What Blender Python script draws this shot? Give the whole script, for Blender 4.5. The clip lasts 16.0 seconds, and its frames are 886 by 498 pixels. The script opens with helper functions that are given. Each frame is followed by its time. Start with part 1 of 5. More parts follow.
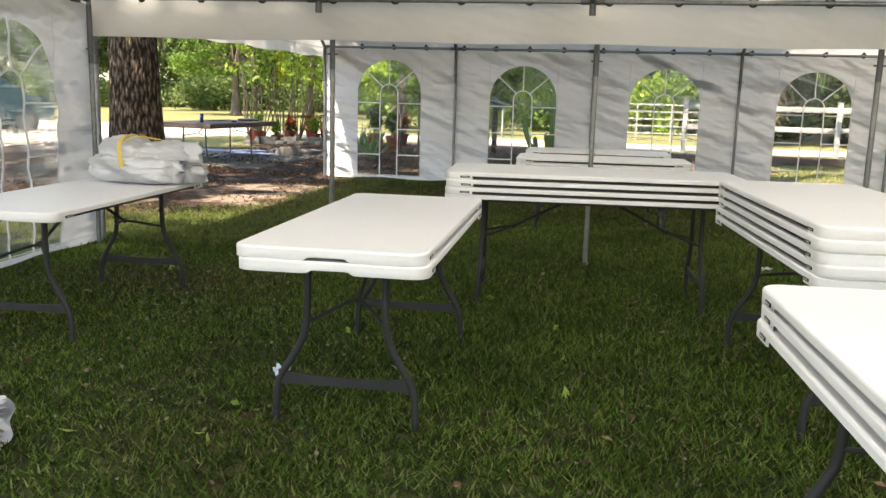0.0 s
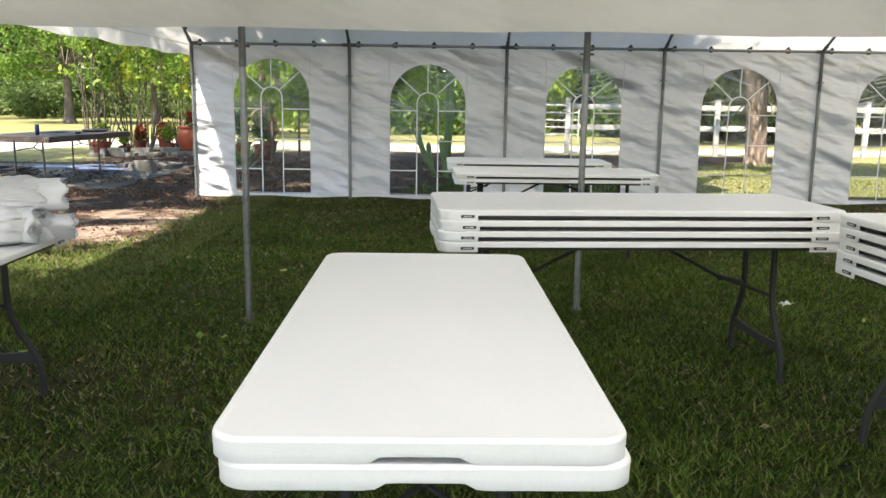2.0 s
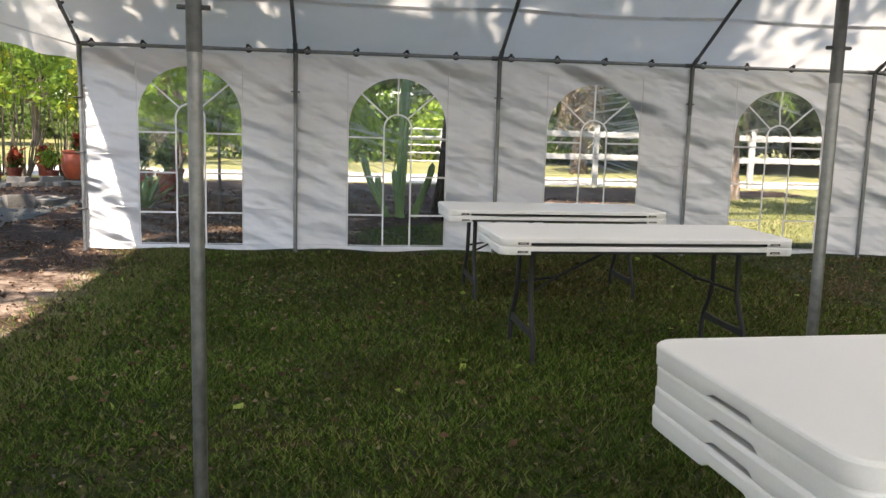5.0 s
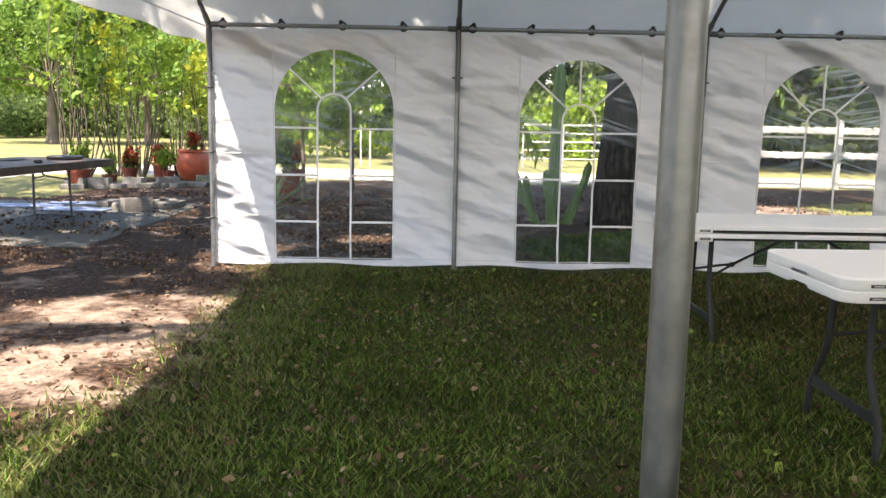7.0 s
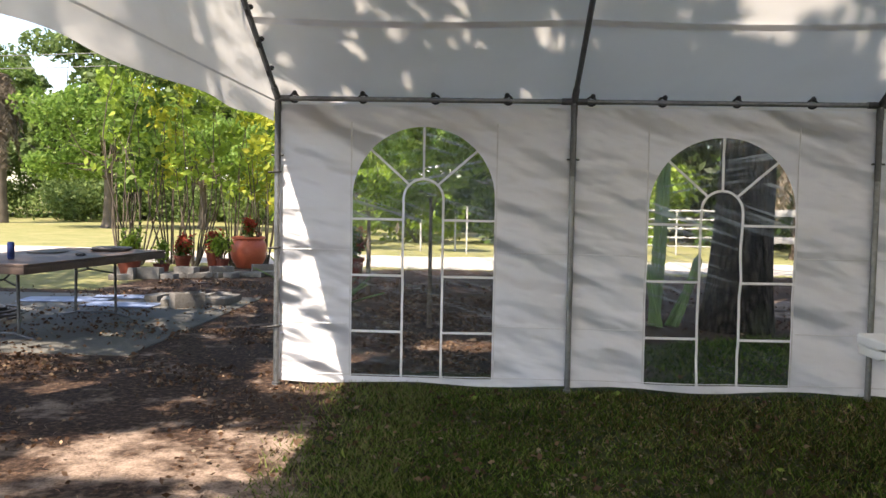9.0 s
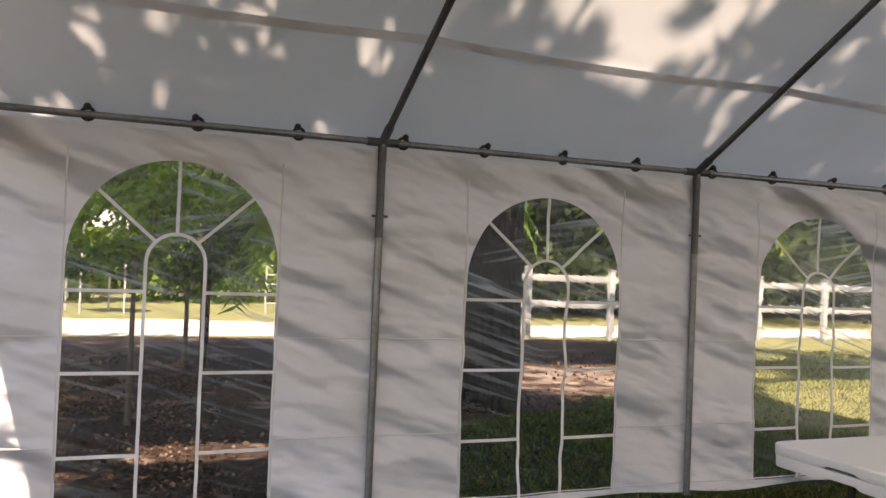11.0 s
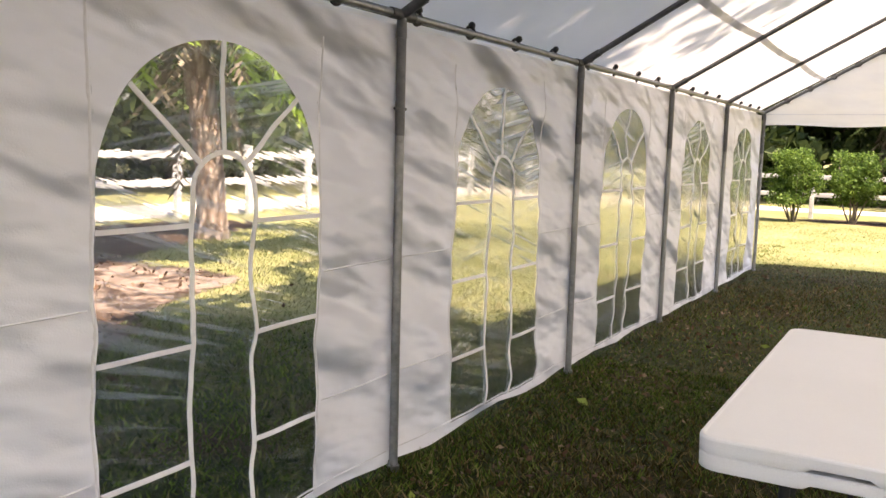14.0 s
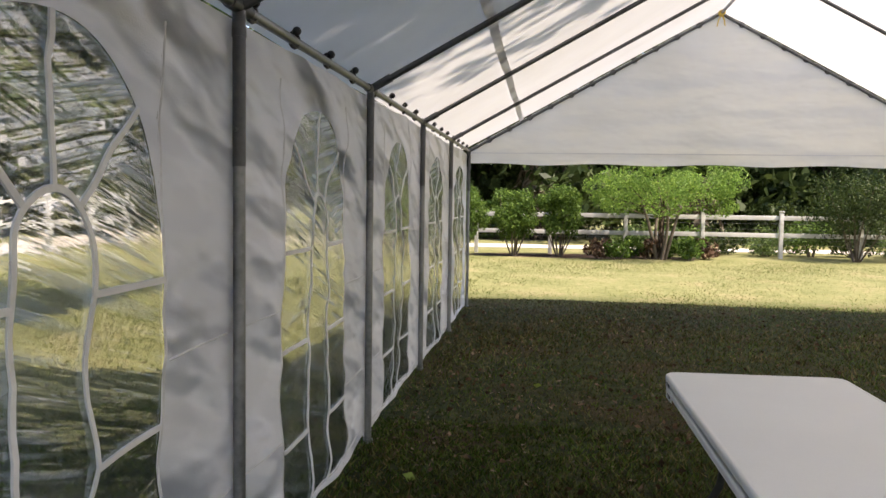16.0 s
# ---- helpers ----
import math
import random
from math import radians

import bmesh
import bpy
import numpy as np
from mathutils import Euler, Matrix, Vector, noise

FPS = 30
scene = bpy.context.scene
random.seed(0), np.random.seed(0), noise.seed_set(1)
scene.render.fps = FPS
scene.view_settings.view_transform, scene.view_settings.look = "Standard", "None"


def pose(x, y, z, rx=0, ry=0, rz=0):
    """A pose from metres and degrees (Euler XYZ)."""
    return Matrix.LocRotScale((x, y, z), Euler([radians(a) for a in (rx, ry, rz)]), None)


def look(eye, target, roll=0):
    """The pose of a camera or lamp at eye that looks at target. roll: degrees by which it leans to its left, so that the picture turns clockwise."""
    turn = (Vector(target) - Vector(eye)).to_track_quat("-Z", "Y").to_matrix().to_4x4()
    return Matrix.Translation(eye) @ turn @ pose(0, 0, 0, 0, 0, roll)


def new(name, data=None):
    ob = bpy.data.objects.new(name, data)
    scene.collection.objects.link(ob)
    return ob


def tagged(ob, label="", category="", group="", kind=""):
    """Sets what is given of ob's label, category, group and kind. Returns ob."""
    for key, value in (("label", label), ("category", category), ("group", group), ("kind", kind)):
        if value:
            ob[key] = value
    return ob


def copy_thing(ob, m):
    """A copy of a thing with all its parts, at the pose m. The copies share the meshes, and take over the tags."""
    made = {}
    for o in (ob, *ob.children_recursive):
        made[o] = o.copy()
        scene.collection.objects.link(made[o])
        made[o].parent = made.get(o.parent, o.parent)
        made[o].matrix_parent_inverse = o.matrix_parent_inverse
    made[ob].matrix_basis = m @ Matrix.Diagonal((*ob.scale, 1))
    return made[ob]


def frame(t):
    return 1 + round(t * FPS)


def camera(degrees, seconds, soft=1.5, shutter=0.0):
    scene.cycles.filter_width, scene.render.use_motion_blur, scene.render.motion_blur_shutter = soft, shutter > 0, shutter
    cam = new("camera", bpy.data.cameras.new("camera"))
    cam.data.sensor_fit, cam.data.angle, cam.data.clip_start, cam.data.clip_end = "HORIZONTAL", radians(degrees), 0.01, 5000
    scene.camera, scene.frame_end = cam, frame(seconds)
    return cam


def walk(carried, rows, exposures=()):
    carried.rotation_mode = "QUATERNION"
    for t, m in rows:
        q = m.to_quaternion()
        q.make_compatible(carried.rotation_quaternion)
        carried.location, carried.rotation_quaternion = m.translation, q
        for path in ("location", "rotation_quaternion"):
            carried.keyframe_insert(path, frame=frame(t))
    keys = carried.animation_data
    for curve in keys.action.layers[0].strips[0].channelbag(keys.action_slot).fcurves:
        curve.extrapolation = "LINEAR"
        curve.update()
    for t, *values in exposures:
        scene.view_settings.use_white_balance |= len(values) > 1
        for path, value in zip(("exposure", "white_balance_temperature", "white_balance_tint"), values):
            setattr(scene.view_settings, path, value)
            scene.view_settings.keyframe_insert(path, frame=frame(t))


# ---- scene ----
cam = camera(55.5, 16.0)
PATH = [
    (0, (-0.002, 0.108, 1.376), (-0.343, 2.045, 1.017), 1.6),
    (0.5, (-0.209, 0.543, 1.386), (-0.601, 2.469, 1.018), 1.2),
    (1, (-0.511, 0.894, 1.353), (-0.801, 2.839, 0.991), 2.0),
    (1.5, (-0.753, 1.25, 1.353), (-0.841, 3.213, 0.98), 1.5),
    (2, (-0.945, 1.7, 1.383), (-0.939, 3.669, 1.034), 0.8),
    (2.5, (-1.197, 2.098, 1.384), (-1.044, 4.065, 1.055), 1.7),
    (3, (-1.364, 2.423, 1.38), (-1.136, 4.386, 1.077), 0.8),
    (3.5, (-1.451, 2.863, 1.38), (-1.265, 4.835, 1.108), 0.9),
    (3.7, (-1.491, 3.051, 1.38), (-1.319, 5.024, 1.103), 1.0),
    (6, (-2.074, 5.158, 1.373), (-1.785, 7.112, 1.061), 2.0),
    (6.5, (-2.305, 5.423, 1.343), (-2.154, 7.387, 0.997), 1.9),
    (7, (-2.394, 5.956, 1.313), (-2.371, 7.933, 1.012), 1.1),
    (7.5, (-2.46, 6.436, 1.326), (-2.582, 8.421, 1.12), 1.2),
    (8, (-2.512, 6.752, 1.385), (-2.776, 8.727, 1.211), 0.6),
    (10.3, (-3.35, 8.235, 1.318), (-3.022, 10.207, 1.38), 2.1),
    (10.5, (-3.4, 8.437, 1.331), (-3.008, 10.396, 1.417), 2.3),
    (11, (-3.581, 8.88, 1.419), (-2.85, 10.741, 1.459), 2.3),
    (11.5, (-3.491, 9.304, 1.387), (-2.535, 11.06, 1.32), 1.1),
    (12, (-3.467, 9.705, 1.392), (-2.334, 11.348, 1.26), 1.3),
    (12.5, (-3.54, 10.088, 1.458), (-2.238, 11.592, 1.254), 1.7),
    (13, (-3.406, 10.454, 1.435), (-2.019, 11.877, 1.209), 0.9),
    (13.5, (-3.311, 10.824, 1.446), (-1.801, 12.118, 1.223), 0.8),
    (14, (-3.261, 11.211, 1.504), (-1.555, 12.228, 1.269), 1.5),
    (14.5, (-3.137, 11.52, 1.463), (-1.343, 12.388, 1.297), 1.4),
    (15, (-2.987, 11.85, 1.464), (-1.09, 12.476, 1.36), 1.6),
    (15.5, (-2.955, 12.149, 1.463), (-0.991, 12.508, 1.349), 1.3),
    (16, (-2.821, 12.325, 1.465), (-0.839, 12.564, 1.343), 0.8),
]
EXPOSURES = [(0.0, 1.80, 7600, 13), (1.0, 1.94, 7400, 12), (2.0, 1.81, 7150, 11), (3.0, 1.72, 7000, 13), (3.5, 1.72, 7000, 14), (6.5, 1.95, 7450, 17), (7.0, 2.00, 7250, 17), (7.5, 1.94, 7300, 16), (8.2, 1.58, 7350, 16),
             (10.5, 1.48, 7700, 23), (11.0, 1.44, 7900, 24), (12.0, 1.67, 7850, 24), (12.5, 1.71, 7750, 22), (13.5, 1.93, 7850, 22), (14.0, 2.11, 7950, 24), (14.5, 1.96, 7850, 24), (15.0, 1.61, 7600, 24), (15.5, 1.32, 7300, 21), (16.0, 1.32, 7250, 19)]
walk(cam, [(t, look(eye, target, roll)) for t, eye, target, roll in PATH], EXPOSURES)

# ---- world, sun and exposure ----
SUN_X, SUN_Y = 0.28, 0.52          # shift of a shadow for each metre of height
world = bpy.data.worlds.new("sky")
scene.world = world
world.use_nodes = True
wn = world.node_tree
for n in list(wn.nodes):
    wn.nodes.remove(n)
sky = wn.nodes.new("ShaderNodeTexSky")
sky.sky_type, sky.sun_disc = "NISHITA", False
sky.sun_elevation = math.atan(1 / math.hypot(SUN_X, SUN_Y))
sky.sun_rotation = math.atan2(-SUN_X, -SUN_Y)
bg = wn.nodes.new("ShaderNodeBackground")
bg.inputs["Strength"].default_value = 0.15
wo = wn.nodes.new("ShaderNodeOutputWorld")
wn.links.new(sky.outputs[0], bg.inputs[0])
wn.links.new(bg.outputs[0], wo.inputs[0])
sun = new("sun", bpy.data.lights.new("sun", "SUN"))
sun.data.energy, sun.data.angle, sun.data.color = 4.2, radians(0.55), (1.0, 0.95, 0.86)
sun.matrix_world = look((0, 0, 0), (SUN_X, SUN_Y, -1)) @ Matrix.Translation((0, 0, 60))


# ---- materials ----
class Nodes:
    """A node material that is being wired."""

    def __init__(self, name):
        self.mat = bpy.data.materials.new(name)
        self.mat.use_nodes = True
        self.t = self.mat.node_tree
        for n in list(self.t.nodes):
            self.t.nodes.remove(n)
        self.out = self.t.nodes.new("ShaderNodeOutputMaterial")
        self.co = self.t.nodes.new("ShaderNodeTexCoord").outputs["Object"]

    def add(self, kind, **sets):
        n = self.t.nodes.new("ShaderNode" + kind)
        for k, v in sets.items():
            n.inputs[k.replace("_", " ")].default_value = v
        return n

    def wire(self, a, b):
        self.t.links.new(a, b)

    def noise(self, scale, detail=4.0, stretch=(1, 1, 1), rough=0.55, turn=(0, 0, 0), co=None):
        src = co or self.co
        if any(turn):
            rot = self.add("Mapping", Rotation=turn)
            self.wire(src, rot.inputs[0])
            src = rot.outputs[0]
        mp = self.add("Mapping", Scale=stretch)
        self.wire(src, mp.inputs[0])
        n = self.add("TexNoise", Scale=scale, Detail=detail, Roughness=rough)
        self.wire(mp.outputs[0], n.inputs["Vector"])
        return n.outputs[0]

    def ramp(self, fac, stops):
        r = self.t.nodes.new("ShaderNodeValToRGB")
        while len(r.color_ramp.elements) < len(stops):
            r.color_ramp.elements.new(0.5)
        for e, (p, c) in zip(r.color_ramp.elements, stops):
            e.position = p
            e.color = (*c, 1) if len(c) == 3 else c
        self.wire(fac, r.inputs[0])
        return r.outputs[0]

    def grey(self, fac, lo, hi, a=0.0, b=1.0):
        m = self.add("MapRange")
        for i, v in enumerate((lo, hi, a, b)):
            m.inputs[i + 1].default_value = v
        self.wire(fac, m.inputs[0])
        return m.outputs[0]

    def math(self, op, a, b):
        m = self.t.nodes.new("ShaderNodeMath")
        m.operation = op
        for s, v in zip(m.inputs, (a, b)):
            if isinstance(v, (int, float)):
                s.default_value = v
            else:
                self.wire(v, s)
        return m.outputs[0]

    def mix(self, fac, a, b, blend="MIX"):
        m = self.t.nodes.new("ShaderNodeMix")
        m.data_type, m.blend_type = "RGBA", blend
        for s, v in zip((m.inputs[0], m.inputs[6], m.inputs[7]), (fac, a, b)):
            if isinstance(v, (int, float)):
                s.default_value = v
            elif isinstance(v, tuple):
                s.default_value = (*v, 1)
            else:
                self.wire(v, s)
        return m.outputs[2]

    def bump(self, height, strength, dist):
        b = self.add("Bump", Strength=strength, Distance=dist)
        self.wire(height, b.inputs["Height"])
        return b.outputs[0]

    def surface(self, color, rough=0.6, metal=0.0, normal=None, spec=0.5):
        p = self.add("BsdfPrincipled", Metallic=metal)
        p.inputs["Specular IOR Level"].default_value = spec
        for s, v in ((p.inputs["Base Color"], color), (p.inputs["Roughness"], rough)):
            if isinstance(v, tuple):
                s.default_value = (*v, 1)
            elif isinstance(v, (int, float)):
                s.default_value = v
            else:
                self.wire(v, s)
        if normal:
            self.wire(normal, p.inputs["Normal"])
        return p.outputs[0]

    def blend(self, fac, a, b):
        m = self.t.nodes.new("ShaderNodeMixShader")
        if isinstance(fac, (int, float)):
            m.inputs[0].default_value = fac
        else:
            self.wire(fac, m.inputs[0])
        self.wire(a, m.inputs[1])
        self.wire(b, m.inputs[2])
        return m.outputs[0]

    def done(self, shader):
        self.wire(shader, self.out.inputs[0])
        return self.mat


def plain(name, dark, light, rough=0.5, metal=0.0, fine=60.0, coarse=2.5, relief=0.2, depth=0.002, stretch=(1, 1, 1), per_object=0.0):
    """Two tones mixed by a fine and a coarse grain, with relief."""
    m = Nodes(name)
    f, c = m.noise(fine, 4, stretch), m.noise(coarse, 3)
    col = m.mix(m.grey(m.math("ADD", m.math("MULTIPLY", f, 0.5), m.math("MULTIPLY", c, 0.5)), 0.35, 0.65), dark, light)
    if per_object:
        info = m.t.nodes.new("ShaderNodeObjectInfo")
        col = m.mix(m.grey(info.outputs["Random"], 0, 1, 0, per_object), col, dark)
    return m.done(m.surface(col, m.grey(f, 0.3, 0.7, rough - 0.08, rough + 0.08), metal, m.bump(f, relief, depth)))


def leafy(name, dark, light, dry=None, shine=0.35, rough=0.5, deep=False):
    """Leaves: each one its own tone, with light shining through."""
    m = Nodes(name)
    geo = m.t.nodes.new("ShaderNodeNewGeometry")
    r = geo.outputs["Random Per Island"]
    mid = tuple(a * 0.62 + b * 0.38 for a, b in zip(dark, light))
    stops = [(0.0, dark), (0.5 if deep else 0.3, mid), (0.8, light)] + ([(0.93, dry)] if dry else [])
    col = m.ramp(r, stops)
    patch = m.noise(0.9, 2)
    col = m.mix(m.grey(patch, 0.35, 0.7, 0.0, 0.5), col, dark)
    tr = m.add("BsdfTranslucent")
    m.wire(m.mix(0.5, col, light), tr.inputs[0])
    return m.done(m.blend(shine, m.surface(col, rough, spec=0.08 if deep else 0.2), tr.outputs[0]))


def canvas(name, white, shine, wrinkle=0.35):
    """Coated white tent cloth with creases, faint dirt and light coming through."""
    m = Nodes(name)
    pos = m.t.nodes.new("ShaderNodeNewGeometry").outputs["Position"]
    broad = m.noise(1.0, 1.5, (0.7, 0.7, 3.6), 0.4, (0, -0.42, 0), pos)
    small = m.noise(1.0, 2, (2.2, 2.2, 5.0), 0.4, (0, -0.2, 0), pos)
    crease = m.math("ADD", broad, m.math("MULTIPLY", small, 0.5))
    weave, dirt = m.noise(160, 2, co=pos), m.noise(1.1, 5, co=pos)
    col = m.mix(m.grey(dirt, 0.45, 0.8, 0.0, 0.35), white, (white[0] * 0.78, white[1] * 0.76, white[2] * 0.7))
    height = m.math("ADD", m.math("MULTIPLY", crease, 1.0), m.math("MULTIPLY", weave, 0.0025))
    nrm = m.bump(height, wrinkle, 0.36)
    tr = m.add("BsdfTranslucent")
    m.wire(col, tr.inputs[0])
    m.wire(nrm, tr.inputs["Normal"])
    return m.done(m.blend(shine, m.surface(col, 0.45, 0, nrm, 0.4), tr.outputs[0]))


def clear_vinyl(name):
    """Thin clear plastic, wrinkled, with a milky layer for its haze and streak highlights."""
    m = Nodes(name)
    pos = m.t.nodes.new("ShaderNodeNewGeometry").outputs["Position"]
    fold = m.noise(2.2, 3, (0.7, 0.7, 4.0), 0.5, (0, -0.3, 0), pos)
    s1 = m.noise(1.0, 2, (1.3, 1.3, 38.0), 0.5, (0, -0.30, 0), pos)
    s2 = m.noise(1.0, 2, (1.3, 1.3, 34.0), 0.5, (0, 0.18, 0), pos)
    patch, other = m.noise(1.1, 2, co=pos), m.noise(0.9, 1, (1, 1, 1.6), co=pos)
    streak = m.mix(m.grey(other, 0.5, 0.58), s1, s2)
    sep = m.t.nodes.new("ShaderNodeSeparateXYZ")
    m.wire(pos, sep.inputs[0])
    pos_z = sep.outputs[2]
    nrm = m.bump(m.math("ADD", fold, m.math("MULTIPLY", streak, 0.4)), 0.6, 0.05)
    clear = m.add("BsdfRefraction", Roughness=0.0, IOR=1.03)
    clear.inputs[0].default_value = (0.98, 0.985, 0.98, 1)
    ripple = m.math("ADD", m.math("MULTIPLY", fold, 0.7), m.math("MULTIPLY", streak, m.grey(pos_z, 0.3, 1.5, 0.03, 0.2)))
    m.wire(m.bump(ripple, 1.0, 0.13), clear.inputs["Normal"])
    gloss = m.add("BsdfGlossy", Roughness=0.14)
    gloss.inputs[0].default_value = (1, 1, 1, 1)
    m.wire(nrm, gloss.inputs["Normal"])
    fres = m.add("Fresnel", IOR=1.25)
    m.wire(nrm, fres.inputs["Normal"])
    film = m.blend(m.math("MULTIPLY", fres.outputs[0], 0.45), clear.outputs[0], gloss.outputs[0])
    haze = m.add("BsdfTranslucent")
    haze.inputs[0].default_value = (0.84, 0.83, 0.78, 1)
    # highlight streaks put in as whitish haze, denser high up and eastwards
    worn = m.math("MULTIPLY", m.grey(sep.outputs[0], -3.0, 3.0, 0.45, 0.65), m.grey(patch, 0.36, 0.58, 0.12, 1.0))
    film_haze = m.math("MULTIPLY", m.grey(patch, 0.35, 0.62, 0.04, 0.30), m.math("MULTIPLY", m.grey(sep.outputs[0], -3.0, 4.0, 0.4, 0.6), m.grey(sep.outputs[2], 0.4, 1.3, 0.08, 1.0)))
    fac = m.math("ADD", film_haze, m.math("MULTIPLY", m.grey(streak, 0.53, 0.66, 0.0, 1.4), m.math("MULTIPLY", worn, m.grey(sep.outputs[2], 0.5, 1.3, 0.35, 1.1))))
    return m.done(m.blend(m.math("MULTIPLY", fac, 0.5), film, haze.outputs[0]))


def ground_material():
    """Turf, leaf-strewn sandy dirt and pale road sand, by the sheet's own maps."""
    m = Nodes("ground")
    geo = m.t.nodes.new("ShaderNodeNewGeometry")
    pos = geo.outputs["Position"]
    n1, n2, n3 = m.noise(1.1, 5, co=pos), m.noise(9, 5, co=pos), m.noise(60, 4, co=pos)
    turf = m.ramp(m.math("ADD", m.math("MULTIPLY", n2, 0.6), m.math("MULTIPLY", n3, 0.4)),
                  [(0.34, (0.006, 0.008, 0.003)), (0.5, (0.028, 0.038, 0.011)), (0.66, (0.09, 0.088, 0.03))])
    worn = m.ramp(n3, [(0.35, (0.016, 0.011, 0.005)), (0.65, (0.09, 0.06, 0.028))])
    # sun and shade sit in the turf colour: pale outside, dark under cover
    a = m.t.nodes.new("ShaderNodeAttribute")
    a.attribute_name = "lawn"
    lit_turf = m.ramp(m.math("ADD", m.math("MULTIPLY", n2, 0.5), m.math("MULTIPLY", n1, 0.5)),
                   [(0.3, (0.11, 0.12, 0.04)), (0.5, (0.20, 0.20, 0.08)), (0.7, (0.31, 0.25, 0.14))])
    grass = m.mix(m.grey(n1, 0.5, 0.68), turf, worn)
    grass = m.mix(a.outputs["Fac"], grass, lit_turf)
    d = m.t.nodes.new("ShaderNodeAttribute")
    d.attribute_name = "dirt"
    sand = m.ramp(m.math("ADD", m.math("MULTIPLY", n2, 0.55), m.math("MULTIPLY", n3, 0.45)),
                  [(0.36, (0.08, 0.055, 0.04)), (0.47, (0.19, 0.14, 0.11)), (0.62, (0.34, 0.26, 0.205))])
    n5 = m.noise(24, 6, rough=0.7, co=pos)
    mulch = m.ramp(n5, [(0.36, (0.010, 0.006, 0.004)), (0.52, (0.045, 0.026, 0.017)), (0.70, (0.17, 0.11, 0.075))])
    n4 = m.noise(1.7, 4, rough=0.65, co=pos)
    # mulch gives way to pale sand where sun patches are coloured in
    lie = m.t.nodes.new("ShaderNodeAttribute")
    lie.attribute_name = "mulch"
    sand = m.mix(m.grey(m.math("ADD", n4, m.math("MULTIPLY", lie.outputs["Fac"], 0.16)), 0.50, 0.60), sand, mulch)
    mask = m.grey(m.math("ADD", d.outputs["Fac"], m.math("MULTIPLY", m.math("SUBTRACT", n2, 0.5), 0.8)), 0.4, 0.62)
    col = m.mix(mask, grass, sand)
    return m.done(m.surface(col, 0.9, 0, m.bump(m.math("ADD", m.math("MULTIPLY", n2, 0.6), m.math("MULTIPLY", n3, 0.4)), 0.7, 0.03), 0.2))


def bark(name, dark, light, scale=1.0):
    m = Nodes(name)
    v = m.add("TexVoronoi", Scale=16.0 * scale)
    mp = m.add("Mapping", Scale=(1, 1, 0.28))
    wob = m.noise(5, 3)
    m.wire(m.mix(0.06, m.co, wob), mp.inputs[0])
    m.wire(mp.outputs[0], v.inputs["Vector"])
    n, moss = m.noise(40, 4), m.noise(1.7, 3)
    h = m.math("ADD", v.outputs["Distance"], m.math("MULTIPLY", n, 0.35))
    col = m.ramp(h, [(0.25, light), (0.8, dark)])
    col = m.mix(m.grey(moss, 0.56, 0.75, 0, 0.35), col, (0.12, 0.14, 0.06))
    return m.done(m.surface(col, 0.9, 0, m.bump(m.math("SUBTRACT", 1.0, h), 1.0, 0.05), 0.2))


